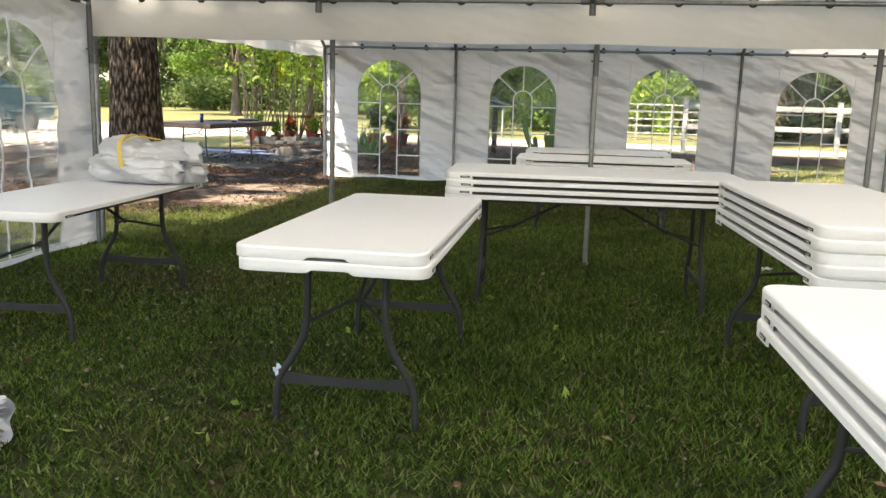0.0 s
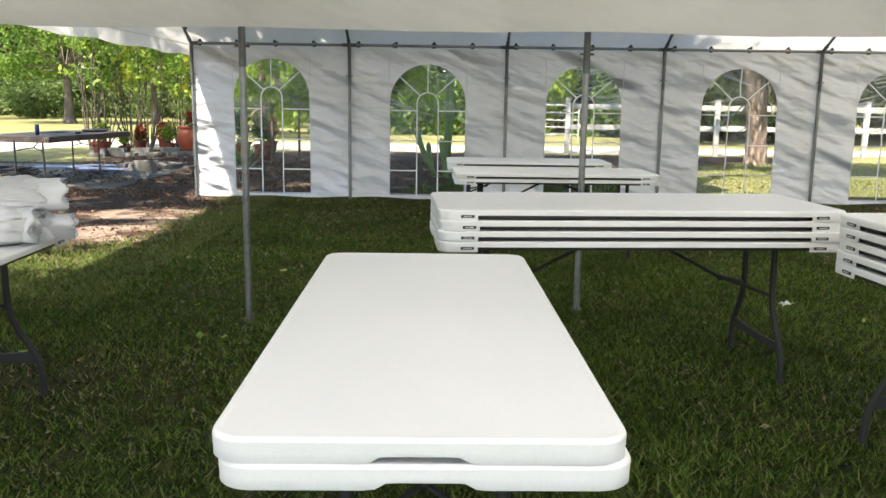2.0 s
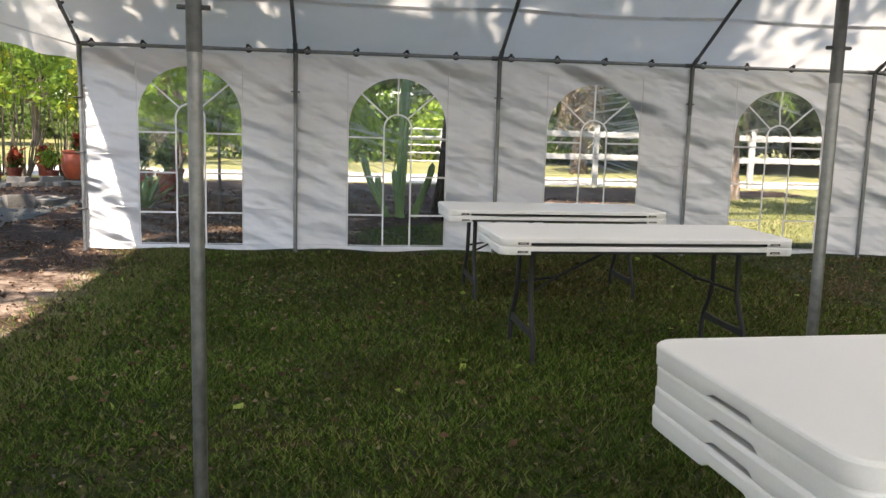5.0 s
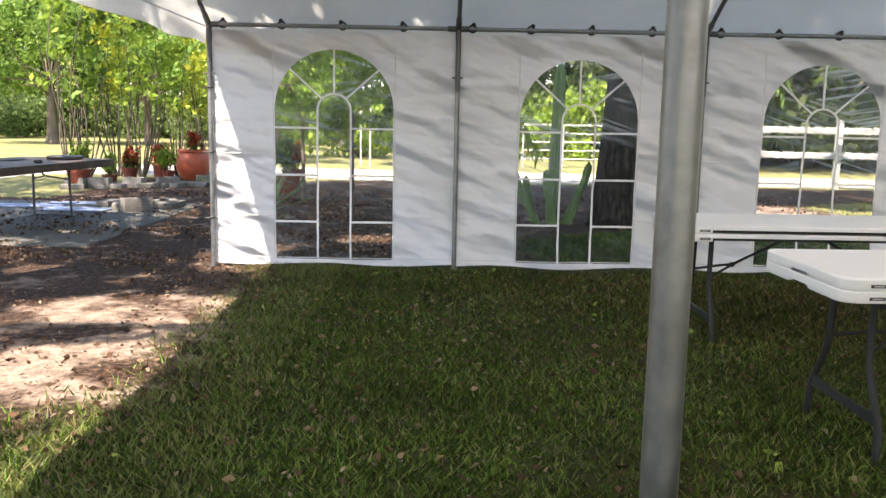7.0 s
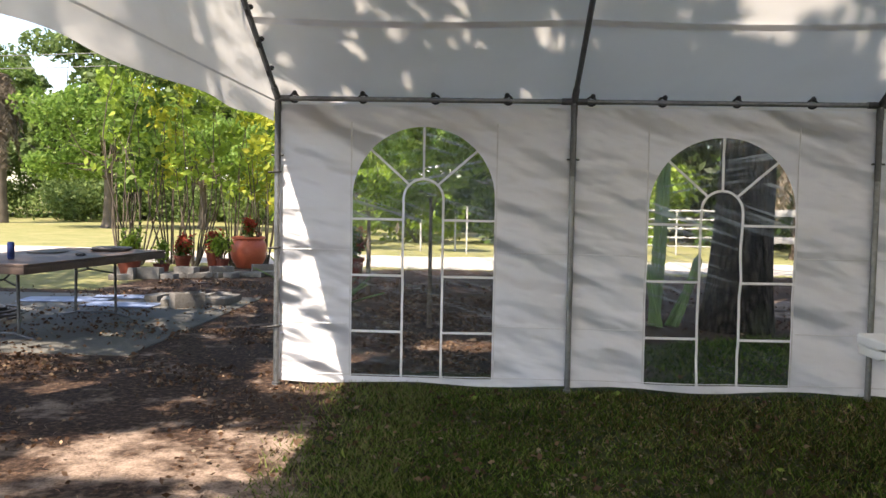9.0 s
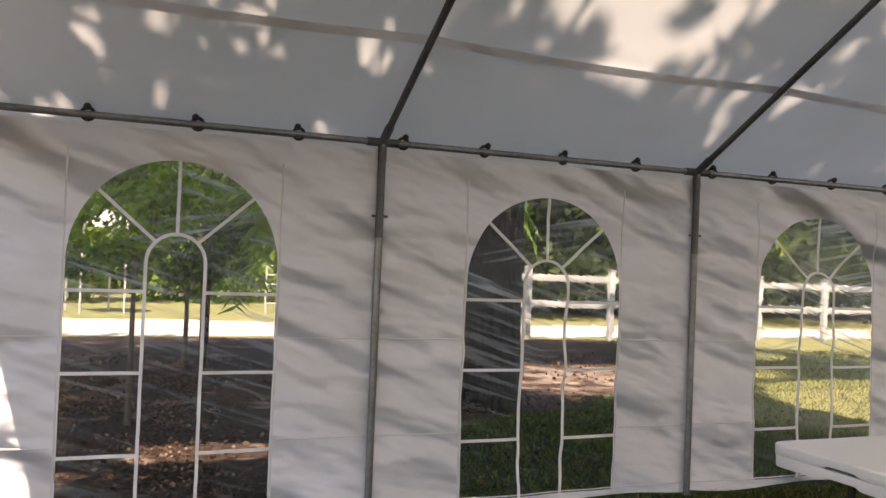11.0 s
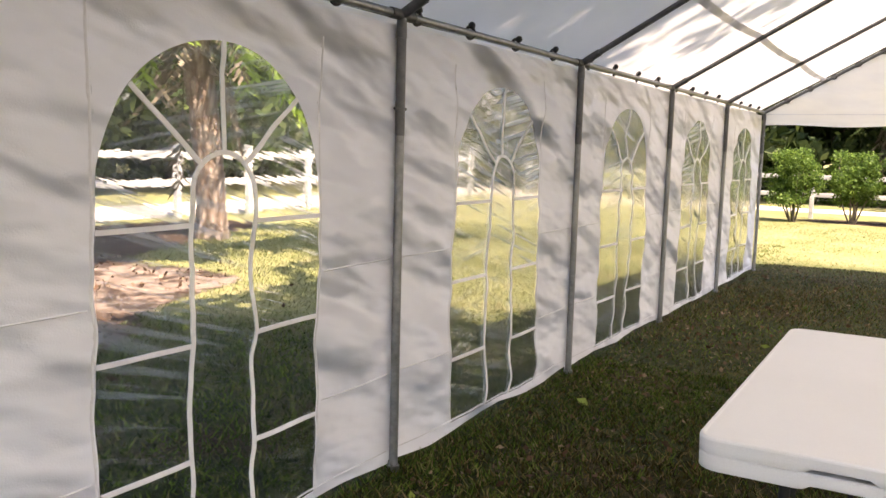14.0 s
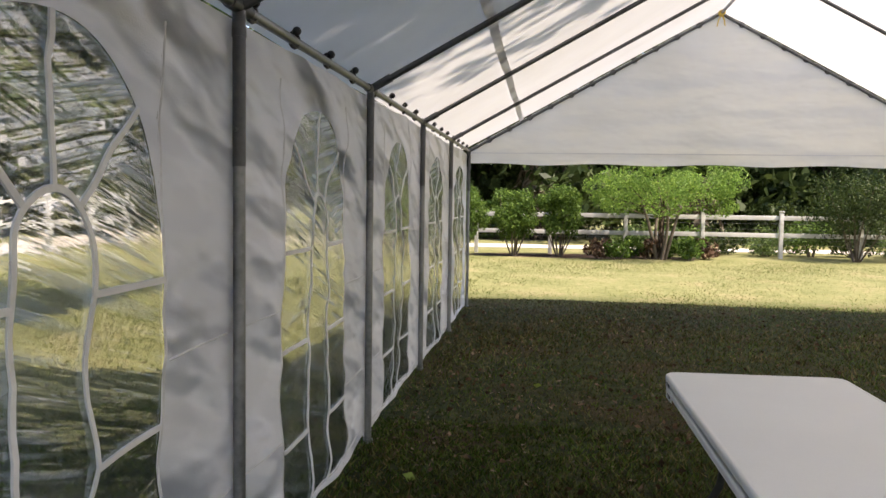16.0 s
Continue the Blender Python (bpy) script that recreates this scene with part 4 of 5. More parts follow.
part("cloth_roll", rolled_end(bmesh.new(), (0.26, 0.10, 0.20), 0.095, 0.15, 5, 0.30), "cloth", bundle, smooth=80)
part("cloth_roll", rolled_end(bmesh.new(), (0.22, -0.04, 0.085), 0.100, 0.16, 5, -0.25), "cloth", bundle, smooth=80)
part("cloth_roll", rolled_end(bmesh.new(), (0.31, 0.06, 0.065), 0.075, 0.14, 4, 0.15), "cloth", bundle, smooth=80)
bm = bmesh.new()
prev = None
for k in range(33):
    a = 2 * math.pi * k / 32
    q = [bm.verts.new((-0.10 + dx + 0.02 * math.sin(2 * a), 0.04 + 0.20 * math.copysign(abs(math.cos(a)) ** 0.75, math.cos(a)), 0.155 + 0.165 * math.copysign(abs(math.sin(a)) ** 0.8, math.sin(a)) * (1.0 if math.sin(a) > 0 else 0.93))) for dx in (-0.013, 0.013)]
    if prev:
        bm.faces.new((prev[0], prev[1], q[1], q[0]))
    prev = q
tube(bm, [(-0.10, -0.10, 0.28), (-0.04, -0.06, 0.315), (0.03, 0.0, 0.30), (0.09, 0.05, 0.285)], 0.008, 6, flat=0.4)
part("strap", bm, "strap", bundle, "yellow webbing strap")

heap = thing("canvas_roll", "white canvas roll lying on the grass", "canvas bundle", pose(-2.56, 2.66, 0.0, 0, 0, 20))
part("cloth_roll", rolled_end(bmesh.new(), (0.0, 0.0, 0.11), 0.13, 0.85, 4, 0.0), "cloth", heap, smooth=80)
part("folded_cloth", lump(bmesh.new(), (0.10, -0.12, 0.05), (0.32, 0.12, 0.05), 5, 0.12, 2.4), "cloth", heap, smooth=80)

# ---- small things on the grass and the tables ----
rag = thing("rag", "pale blue rag knotted round a table leg", "rag", pose(-1.255, 3.36, 0.20))
bm = bmesh.new()
lump(bm, (0, 0, 0), (0.028, 0.028, 0.02), 2, 0.3, 2, 0, (14, 9))
part("knot", bm, "rag", rag, smooth=80)
for a in (0.4, 2.4, 4.0):
    bm = bmesh.new()
    tube(bm, [(0, 0, 0), (0.03 * math.cos(a), 0.03 * math.sin(a), 0.018), (0.04 * math.cos(a), 0.04 * math.sin(a), 0.03)], [0.010, 0.011, 0.003], 6, flat=0.3)
    part("rag_end", bm, "rag", rag, smooth=80)
scrap = thing("paper_scrap", "crumpled white paper scrap on the grass", "litter", pose(1.47, 7.42, 0.005, 0, 0, 30))
bm = bmesh.new()
for j in range(7):
    for i in range(9):
        bm.verts.new((0.10 * (i / 8 - 0.5), 0.055 * (j / 6 - 0.5), 0.03 * noise.noise(Vector((i * 0.5, j * 0.5, 2))) + 0.012))
bm.verts.ensure_lookup_table()
for j in range(6):
    for i in range(8):
        bm.faces.new([bm.verts[j * 9 + i], bm.verts[j * 9 + i + 1], bm.verts[(j + 1) * 9 + i + 1], bm.verts[(j + 1) * 9 + i]])
part("paper", bm, "paper", scrap, smooth=30)

# ---- patio west of the tent ----
bm = bmesh.new()
box(bm, (-8.0, 16.5, -0.03), (4.3, 4.4, 0.08), 0.015)
tagged(part("patio_slab", bm, "concrete", None, "weathered grey concrete slab scattered with leaves"), category="paving", kind="structure")
patio_table = thing("patio_table", "dark weathered board table with folding metal legs on the slab", "table", pose(-7.30, 15.75, 0.01, 0, 0, -8))
PTW, PTL, PTH = 1.25, 2.44, 0.74
bm = bmesh.new()
box(bm, (0, 0, PTH - 0.012), (PTW, PTL, 0.022), 0.004)
part("tabletop", bm, "board", patio_table)
for sx, sy, w, l in ((0, 1, PTW - 0.01, 0.025), (0, -1, PTW - 0.01, 0.025), (1, 0, 0.025, PTL - 0.03), (-1, 0, 0.025, PTL - 0.03)):
    bm = bmesh.new()
    box(bm, (sx * (PTW / 2 - 0.016), sy * (PTL / 2 - 0.016), PTH - 0.058), (w, l, 0.066), 0.003)
    part("apron", bm, "board", patio_table)
for sy in (-1, 1):
    y = sy * 0.80
    for sx in (-1, 1):
        bm = bmesh.new()
        tube(bm, [(sx * 0.24, y, PTH - 0.03), (sx * 0.25, y, 0.04)], 0.016, 8)
        part("leg", bm, "dark_steel", patio_table)
    bm = bmesh.new()
    tube(bm, [(-0.42, y, 0.005), (-0.32, y, 0.022), (-0.2, y, 0.05), (0.2, y, 0.05), (0.32, y, 0.022), (0.42, y, 0.005)], 0.014, 8)
    part("foot_bar", bm, "dark_steel", patio_table)
    bm = bmesh.new()
    for sx in (-1, 1):
        tube(bm, [(sx * 0.24, y, PTH - 0.25), (0, y - sy * 0.12, PTH - 0.2)], 0.009, 6)
    tube(bm, [(0, y - sy * 0.12, PTH - 0.2), (0, y - sy * 0.42, PTH - 0.03)], 0.01, 6)
    part("brace", bm, "dark_steel", patio_table)
can = thing("drink_can", "dark blue drink can on the patio table", "can", pose(-7.28, 15.0, 0.752))
bm = bmesh.new()
lathe(bm, [(0.024, 0.0), (0.033, 0.012), (0.033, 0.145), (0.027, 0.162), (0.025, 0.160)], 18)
part("body", bm, "can", can)
bm = bmesh.new()
lathe(bm, [(0.0245, 0.158), (0.026, 0.166), (0.024, 0.162)], 18)
part("lid", bm, "steel", can, "silver rim")
for px, py, w, l, h, mat, lab in ((-6.98, 16.5, 0.42, 0.30, 0.05, "hose", "dark folded cloth on the patio table"), (-7.5, 16.1, 0.34, 0.5, 0.012, "concrete", "grey sheet lying flat on the patio table"), (-6.9, 15.6, 0.09, 0.06, 0.035, "hose", "small dark tool on the patio table")):
    bm = bmesh.new()
    lump(bm, (px, py, 0.752 + h / 2), (w / 2, l / 2, h / 2), px, 0.08, 5, 0.2, (24, 10))
    tagged(part("oddment", bm, mat, None, lab, smooth=60), category="oddment")
hose = thing("garden_hose", "coiled black garden hose on the slab", "hose", pose(-8.25, 16.0, 0.01))
bm = bmesh.new()
pts = []
for k in range(24 * 8):
    a = 2 * math.pi * k / 24
    r = 0.36 + 0.10 * math.sin(k * 0.21) + 0.02 * math.sin(a * 2)
    pts.append((r * math.cos(a), r * math.sin(a) * 0.95, 0.018 + 0.016 * (k / 24) + 0.012 * math.sin(k * 0.37)))
tube(bm, pts, 0.014, 6)
part("coil", bm, "hose", hose, smooth=80)
for k, (px, py, w, l, a) in enumerate(((-8.2, 17.9, 1.1, 0.5, 8), (-7.3, 17.5, 0.9, 0.45, -4), (-7.6, 18.3, 0.8, 0.4, 14))):
    s = thing("plastic_sheet", "faded blue sheet lying on the slab", "sheet", pose(px, py, 0.016, 0, 0, a), "sheets on the slab")
    bm = bmesh.new()
    box(bm, (0, 0, 0.006), (w, l, 0.012), 0.004)
    part("panel", bm, "tarp", s)


def block(at, hollow):
    """A grey masonry block, some with two cores."""
    b = thing("concrete_block", "grey concrete block on the ground", "block", at, "loose blocks by the pots")
    bm = bmesh.new()
    if hollow:
        for y in (-0.08, 0.08):
            box(bm, (0, y, 0.095), (0.39, 0.03, 0.19), 0.004)
        for x in (-0.18, 0, 0.18):
            box(bm, (x, 0, 0.095), (0.03, 0.1295, 0.189), 0.003)
    else:
        box(bm, (0, 0, 0.045), (0.39, 0.19, 0.09), 0.008)
    part("body", bm, "block", b)
    return b


for k in range(22):
    f = k / 21
    block(pose(-8.9 + 3.0 * f + rng.uniform(-0.2, 0.2), 20.9 + 1.6 * f + rng.uniform(-0.25, 0.25), 0.0, 0, 0, rng.uniform(-40, 40)), k % 4 == 0)
for k in range(9):
    block(pose(-6.75 + rng.uniform(-0.5, 0.7), 17.7 + rng.uniform(-0.4, 0.7), 0.0, 0, 0, rng.uniform(-80, 80)), k == 2)


# ---- plants in pots ----
def pot_plant(x, y, r, h, glaze, plant, size, z=0.0):
    p = thing("potted_plant", {"red": "red-leaved plant in a terracotta pot", "green": "spiky green plant in a terracotta pot", "bare": "sparse green plant in a terracotta pot"}[plant] if glaze == "terracotta" else "large orange glazed pot with red-tipped plants", "potted plant", pose(x, y, z), "pots beside the drive")
    bm = bmesh.new()
    lathe(bm, [(r * 0.62, 0), (r * 0.7, 0.01), (r * 0.98, h * 0.3), (r * 1.06, h * 0.55), (r * 0.98, h * 0.8), (r * 0.86, h * 0.9), (r * 0.96, h * 0.94), (r * 0.96, h), (r * 0.86, h), (r * 0.8, h * 0.9)] if glaze == "orange_pot" else
          [(r * 0.68, 0), (r * 0.72, 0.01), (r * 0.96, h * 0.8), (r * 0.97, h * 0.82), (r * 1.06, h * 0.83), (r * 1.08, h), (r * 0.95, h), (r * 0.9, h * 0.86)], 22)
    part("pot", bm, glaze, p, smooth=35)
    bm = bmesh.new()
    lathe(bm, [(r * 0.88, h * 0.84), (r * 0.9, h * 0.88), (r * 0.3, h * 0.91)], 14)
    part("soil", bm, "soil", p)
    n = 9
    bm = bmesh.new()
    tips = []
    for k in range(n):
        a, lean = rng.uniform(0, 6.28), rng.uniform(0.05, 0.45)
        top = (lean * size * math.cos(a), lean * size * math.sin(a), h + size * rng.uniform(0.6, 1.0))
        tube(bm, [(r * 0.3 * math.cos(a), r * 0.3 * math.sin(a), h * 0.86), (top[0] * 0.5, top[1] * 0.5, h + (top[2] - h) * 0.55), top], [0.012, 0.009, 0.004], 6)
        tips.append(top)
    part("stem", bm, "twig" if plant == "bare" else "cactus", p, smooth=70)
    P = np.concatenate([np.array(t) * rng.uniform(0.55, 1.05, (26, 1)) * [1, 1, 0] + [0, 0, 1] * (h + (t[2] - h) * rng.uniform(0.3, 1.08, (26, 1))) + rng.normal(0, 0.04, (26, 3)) for t in tips])
    crown = new("foliage", cloud("foliage", P, 0.13 if plant != "green" else 0.2, {"red": "red_leaf", "green": "shrub_leaf", "bare": "lime_leaf"}[plant], 0.28, 0.8))
    crown.parent = p
    if plant == "red":
        more = new("foliage", cloud("foliage", P[::2] - [0, 0, 0.06], 0.14, "shrub_leaf", 0.3, 0.5))
        more.parent = p


for args in ((-8.75, 21.1, 0.20, 0.34, "terracotta", "bare", 0.5), (-8.35, 21.5, 0.13, 0.22, "terracotta", "bare", 0.35), (-8.45, 22.8, 0.15, 0.28, "terracotta", "red", 0.34),
             (-8.1, 23.6, 0.17, 0.34, "terracotta", "red", 0.38), (-7.75, 23.0, 0.12, 0.22, "terracotta", "bare", 0.45), (-7.45, 23.7, 0.34, 0.62, "orange_pot", "red", 0.32),
             (-5.6, 21.4, 0.22, 0.36, "terracotta", "green", 0.7), (-5.0, 20.9, 0.2, 0.34, "terracotta", "green", 0.6), (-5.2, 22.6, 0.2, 0.32, "terracotta", "red", 0.5)):
    pot_plant(*args)


# ---- trees, palms and shrubs ----
def limb(bm, a, b, r0, r1, bend=0.15, n=7, seg=8):
    a, b = Vector(a), Vector(b)
    d = (b - a).length
    off = Vector(rng.normal(size=3)) * bend * d
    pts = [a.lerp(b, i / n) + off * math.sin(math.pi * i / n) * 0.5 for i in range(n + 1)]
    tube(bm, pts, [r0 + (r1 - r0) * i / n for i in range(n + 1)], seg)
    return pts


def thin_places(P, at, clear, holes):
    """Which leaves stay: none over the sunlit patches of ground, and few over the small holes (size, share)."""
    sx, sy = P[:, 0] + at[0][3] + SUN_X * P[:, 2], P[:, 1] + at[1][3] + SUN_Y * P[:, 2]
    keep = np.ones(len(P), bool)
    wx, wy = sx + 0.10 * wave(sx * 2.7, sy * 2.1), sy + 0.10 * wave(sy * 2.9, sx * 2.3)
    for x0, x1, y0, y1 in clear:
        keep &= (2 * (wx - x0) / (x1 - x0) - 1) ** 4 + (2 * (wy - y0) / (y1 - y0) - 1) ** 4 > 1
    if holes:
        size, share = holes
        n = np.array([noise.noise(Vector((a / size, b / size, 0.3))) + 0.5 * noise.noise(Vector((2.3 * a / size, 2.3 * b / size, 4.0))) for a, b in zip(sx, sy)])
        keep &= n < np.quantile(n, 1 - share)
    return keep


def tree(name, label, at, height, trunk_r, crown_z, crown_r, leaves, leaf, leaf_mat, bark_mat, clumps=26, flare=1.5, lean=(0, 0), shift=(0, 0), puff=(0.22, 0.42), category="tree", seg=14, clear=(), holes=None):
    """A tapered trunk with limbs and a loose crown of leaf clumps; clear and holes thin it where the sun comes down."""
    t = thing(name, label, category, at)
    bm = bmesh.new()
    n = 12
    pts, rs = [], []
    for i in range(n + 1):
        f = i / n
        z = crown_z * 1.15 * f
        pts.append((lean[0] * f + 0.05 * trunk_r * math.sin(4 * f), lean[1] * f, z - 0.05))
        rs.append(trunk_r * (1 + (flare - 1) * math.exp(-f * 12)) * (1 - 0.45 * f))
    tube(bm, pts, rs, seg)
    tips = []
    for k in range(clumps):
        a = 2.4 * k + rng.uniform(-0.3, 0.3)
        rad = crown_r * math.sqrt(rng.uniform(0.08, 1.0))
        zc = crown_z + (height - crown_z) * rng.uniform(0.05, 0.95) * (1.05 - 0.5 * (rad / crown_r) ** 2)
        tip = (lean[0] + shift[0] + rad * math.cos(a), lean[1] + shift[1] + rad * math.sin(a), zc)
        tips.append(tip)
    for k, tip in enumerate(tips[: max(6, clumps // 2)]):
        base = pts[-1 - (k % 4)]
        way = np.array([Vector(base).lerp(Vector(tip), f)[:] for f in (0.3, 0.5, 0.7, 0.85, 1.0)])
        if thin_places(way, at, [(x0 - 0.4, x1 + 0.4, y0 - 0.4, y1 + 0.4) for x0, x1, y0, y1 in clear], None).all():
            limb(bm, base, tip, trunk_r * 0.2, trunk_r * 0.04, 0.12, 6, 7)
    part("trunk", bm, bark_mat, t, smooth=70)
    per = leaves // clumps
    P = np.concatenate([ball_points(per, tip, np.array([1.0, 1.0, 0.62]) * crown_r * rng.uniform(*puff), 0.35) for tip in tips])
    new("crown", cloud("crown", P[thin_places(P, at, clear, holes)], leaf, leaf_mat, 0.5)).parent = t
    return t


def roots(t, r, n, mat):
    bm = bmesh.new()
    for k in range(n):
        a = 6.28 * k / n + rng.uniform(-0.3, 0.3)
        L = r * rng.uniform(1.5, 1.9)
        tube(bm, [(0.6 * r * math.cos(a), 0.6 * r * math.sin(a), 0.45 * r), (1.1 * r * math.cos(a), 1.1 * r * math.sin(a), 0.16 * r), (L * math.cos(a + 0.2), L * math.sin(a + 0.2), -0.03)], [r * 0.42, r * 0.28, r * 0.08], 8)
    part("root", bm, mat, t, smooth=70)


# patches of sun by the west side of the tent: x and y from and to
SUNNY = [(-5.2, -3.5, 11.15, 12.1), (-4.8, -3.6, 9.5, 10.75), (-4.5, -3.6, 8.2, 8.8), (-4.6, -3.65, 13.1, 14.6), (-6.1, -5.4, 12.85, 13.25), (-3.5, -2.2, 14.9, 15.5)]
OAK = tree("oak_tree", "large oak with deeply furrowed brown bark beside the tent", pose(-6.35, 11.1, 0), 13.0, 0.37, 5.6, 6.6, 30000, 0.25, "oak_leaf", "bark", 76, 1.25, (-0.15, 0.1), (-2.8, 2.6), (0.15, 0.28), seg=32, clear=SUNNY)
roots(OAK, 0.40, 13, "root")
# the neighbour whose crown dapples the tent roofs
tree("oak_tree", "tall oak behind the tents whose crown shades their roofs", pose(-8.6, 1.2, 0), 13.0, 0.45, 6.2, 5.6, 27000, 0.27, "oak_leaf", "bark", 84, 1.35, (1.2, 0.6), (4.5, 3.8), (0.17, 0.3), seg=20, clear=SUNNY, holes=(0.36, 0.35))

FAR_A = tree("shade_tree", "leafy green shade tree on the far lawn", pose(-19.0, 43.0, 0), 7.2, 0.26, 2.4, 3.0, 8000, 0.25, "tree_leaf", "twig", 30)
FAR_B = tree("woodland_tree", "woodland tree at the edge of the lawn", pose(-30, 60, 0), 13.0, 0.32, 3.0, 4.5, 9000, 0.46, "wood_leaf", "twig", 30)
FAR_C = tree("woodland_tree", "dark woodland tree behind the fence", pose(30, 12, 0), 11.0, 0.3, 1.2, 4.2, 7000, 0.47, "dark_leaf", "twig", 34)
for x, y, s, a in ((-15.2, 44, 0.8, 40), (-11.0, 42, 0.85, 200), (-6.0, 40, 0.8, 310)):
    copy_thing(FAR_A, pose(x, y, 0, 0, 0, a) @ Matrix.Scale(s, 4))
ring = [(-52, 40), (-46, 50), (-40, 58), (-36, 64), (-25, 64), (-20, 58), (-15, 60), (-10, 55), (-5, 52), (0, 50), (-24, 67), (-44, 30), (-55, 22), (-34, 70), (-12, 66), (-2, 60), (-44, 62)]
for k, (x, y) in enumerate(ring):
    copy_thing(FAR_B, pose(x + rng.uniform(-1, 1), y + rng.uniform(-1, 1), 0, 0, 0, 70 * k) @ Matrix.Scale(rng.uniform(0.85, 1.15) * (0.92 if -42 < x < -27 else 1.0), 4))
dark = [(5, 40), (10, 38), (15, 39), (20, 36), (25, 33), (30, 29), (31, 24), (31, 18), (30.5, 7), (31, 2), (30, -3), (31, -8), (34, 15), (34, 9), (33, 4), (35, 21), (8, 46), (17, 45), (27, 40), (34, 34), (30, -14), (36, -2), (12, 33), (16.5, 34), (22, 32), (26, 29.5), (28.5, 27), (9, 34), (24, 37), (14, 41)]
for k, (x, y) in enumerate(dark):
    copy_thing(FAR_C, pose(x + rng.uniform(-1, 1), y + rng.uniform(-1, 1), -0.2, 0, 0, 50 * k) @ Matrix.Scale(rng.uniform(0.8, 1.25), 4))


def frond_points(a, reach, rise_, droop, n=9):
    return [(reach * f * math.cos(a), reach * f * math.sin(a), rise_ * math.sin(min(1.0, f * 1.1) * 1.6) - droop * f ** 2.3) for f in (i / n for i in range(n + 1))]


def palm(at, height, r, label, fronds=16, skirt=26, reach=1.7, bark_mat="bark", leaf_mat="shrub_leaf", lean=(0.0, 0.0), drop=0.9):
    """A palm: ringed trunk, green fronds of leaflets, hanging dry skirt."""
    t = thing("palm_tree", label, "palm", at)
    bm = bmesh.new()
    n = 22
    tube(bm, [(lean[0] * (i / n) ** 2, lean[1] * (i / n) ** 2, height * i / n - 0.05) for i in range(n + 1)], [r * (1.25 - 0.25 * min(1, i / 4) + (0.06 if i % 2 else 0)) for i in range(n + 1)], 12)
    part("trunk", bm, bark_mat, t, smooth=70)
    for name, count, mat, up, droop in (("frond", fronds, leaf_mat, (0.3, 1.3), (0.5, 1.9)), ("dry_frond", skirt, "dry_frond", (-0.2, 0.3), (0.8, 2.2))):
        if not count:
            continue
        P, H = [], []
        bm = bmesh.new()
        for k in range(count):
            a = 2.4 * k + rng.uniform(-0.2, 0.2)
            rr = reach * rng.uniform(0.75, 1.1) * (1 if name == "frond" else 0.45)
            pts = frond_points(a, rr, rng.uniform(*up), rng.uniform(*droop))
            base = Vector((lean[0], lean[1], height - (0 if name == "frond" else drop * rng.uniform(0, 1) ** 1.5)))
            pts = [base + Vector(p) for p in pts]
            tube(bm, pts, [0.02 * (1 - 0.8 * i / 9) for i in range(10)], 5)
            for i in range(2, 10):
                d = (pts[i] - pts[i - 1]).normalized()
                s = d.cross(Vector((0, 0, 1))).normalized()
                for sg in (-1, 1):
                    for q in range(4):
                        v = (s * sg * 0.9 + d * 0.55 + Vector((0, 0, -0.35))).normalized()
                        L = 0.42 * (1 - abs(i / 9 - 0.45))
                        P.append(pts[i].lerp(pts[i - 1], q / 4) + v * L * 0.5)
                        H.append(v * 6)
        part("rib", bm, mat, t, smooth=80)
        new(name, cloud(name, np.array([p[:] for p in P]), 0.46, mat, 0.12, 0, np.array([h[:] for h in H]), 0.6)).parent = t
    return t


palm(pose(-26.2, 47.0, 0), 7.2, 0.34, "tall palm with a shaggy dry skirt", 8, 90, 2.2, "twig", drop=2.6)
palm(pose(-32.6, 49.5, 0), 7.6, 0.3, "tall palm at the edge of the woods", 14, 44, 2.2, "twig", drop=2.0)
palm(pose(6.3, 21.2, 0), 3.3, 0.22, "palm with a pale smooth trunk behind the tent", 22, 6, 2.0, "pale_bark", "lime_leaf", (-0.4, 0))
palm(pose(-2.4, 20.4, 0), 1.9, 0.06, "young palm with arching green fronds", 18, 0, 1.7, "bark", "lime_leaf")
palm(pose(5.6, 30.0, 0), 3.4, 0.22, "palm with hanging dry fronds beyond the drive", 14, 18, 1.8)
palm(pose(-7.0, 30.5, 0), 2.8, 0.14, "feathery palm in the sun by the drive", 18, 4, 1.8, "twig", "lime_leaf")
palm(pose(27.5, 12.6, 0), 3.0, 0.2, "palm with hanging fronds behind the fence", 14, 14, 1.9, "bark", "dark_leaf")
palm(pose(27.8, 7.0, 0), 2.4, 0.2, "palm behind the fence", 14, 8, 1.9, "bark", "shrub_leaf")
tree("shade_tree", "dark-trunked tree close behind the tent wall", pose(0.0, 16.75, 0), 12.5, 0.34, 6.0, 6.4, 40000, 0.34, "tree_leaf", "dark_bark", 84, 1.25, (0.2, 0), (0.2, -3.0), (0.17, 0.30), clear=[(0.9, 4.2, 17.3, 20.2), (3.6, 14.0, 11.0, 18.2), (3.0, 6.0, 12.0, 15.2), (5.6, 8.2, 20.4, 23.4), (-3.5, -2.2, 14.9, 15.5), (-9, 3.7, 2, 14.2)])
tree("sapling", "slim sapling with a small green crown", pose(-3.40, 16.3, 0), 2.5, 0.028, 1.35, 0.62, 1500, 0.09, "lime_leaf", "twig", 12, 1.2, category="sapling", seg=8)
tree("sapling", "slim sapling with bright green leaves", pose(-4.5, 19.5, 0), 2.9, 0.04, 1.1, 0.95, 2600, 0.11, "lime_leaf", "twig", 16, 1.2, category="sapling", seg=8)
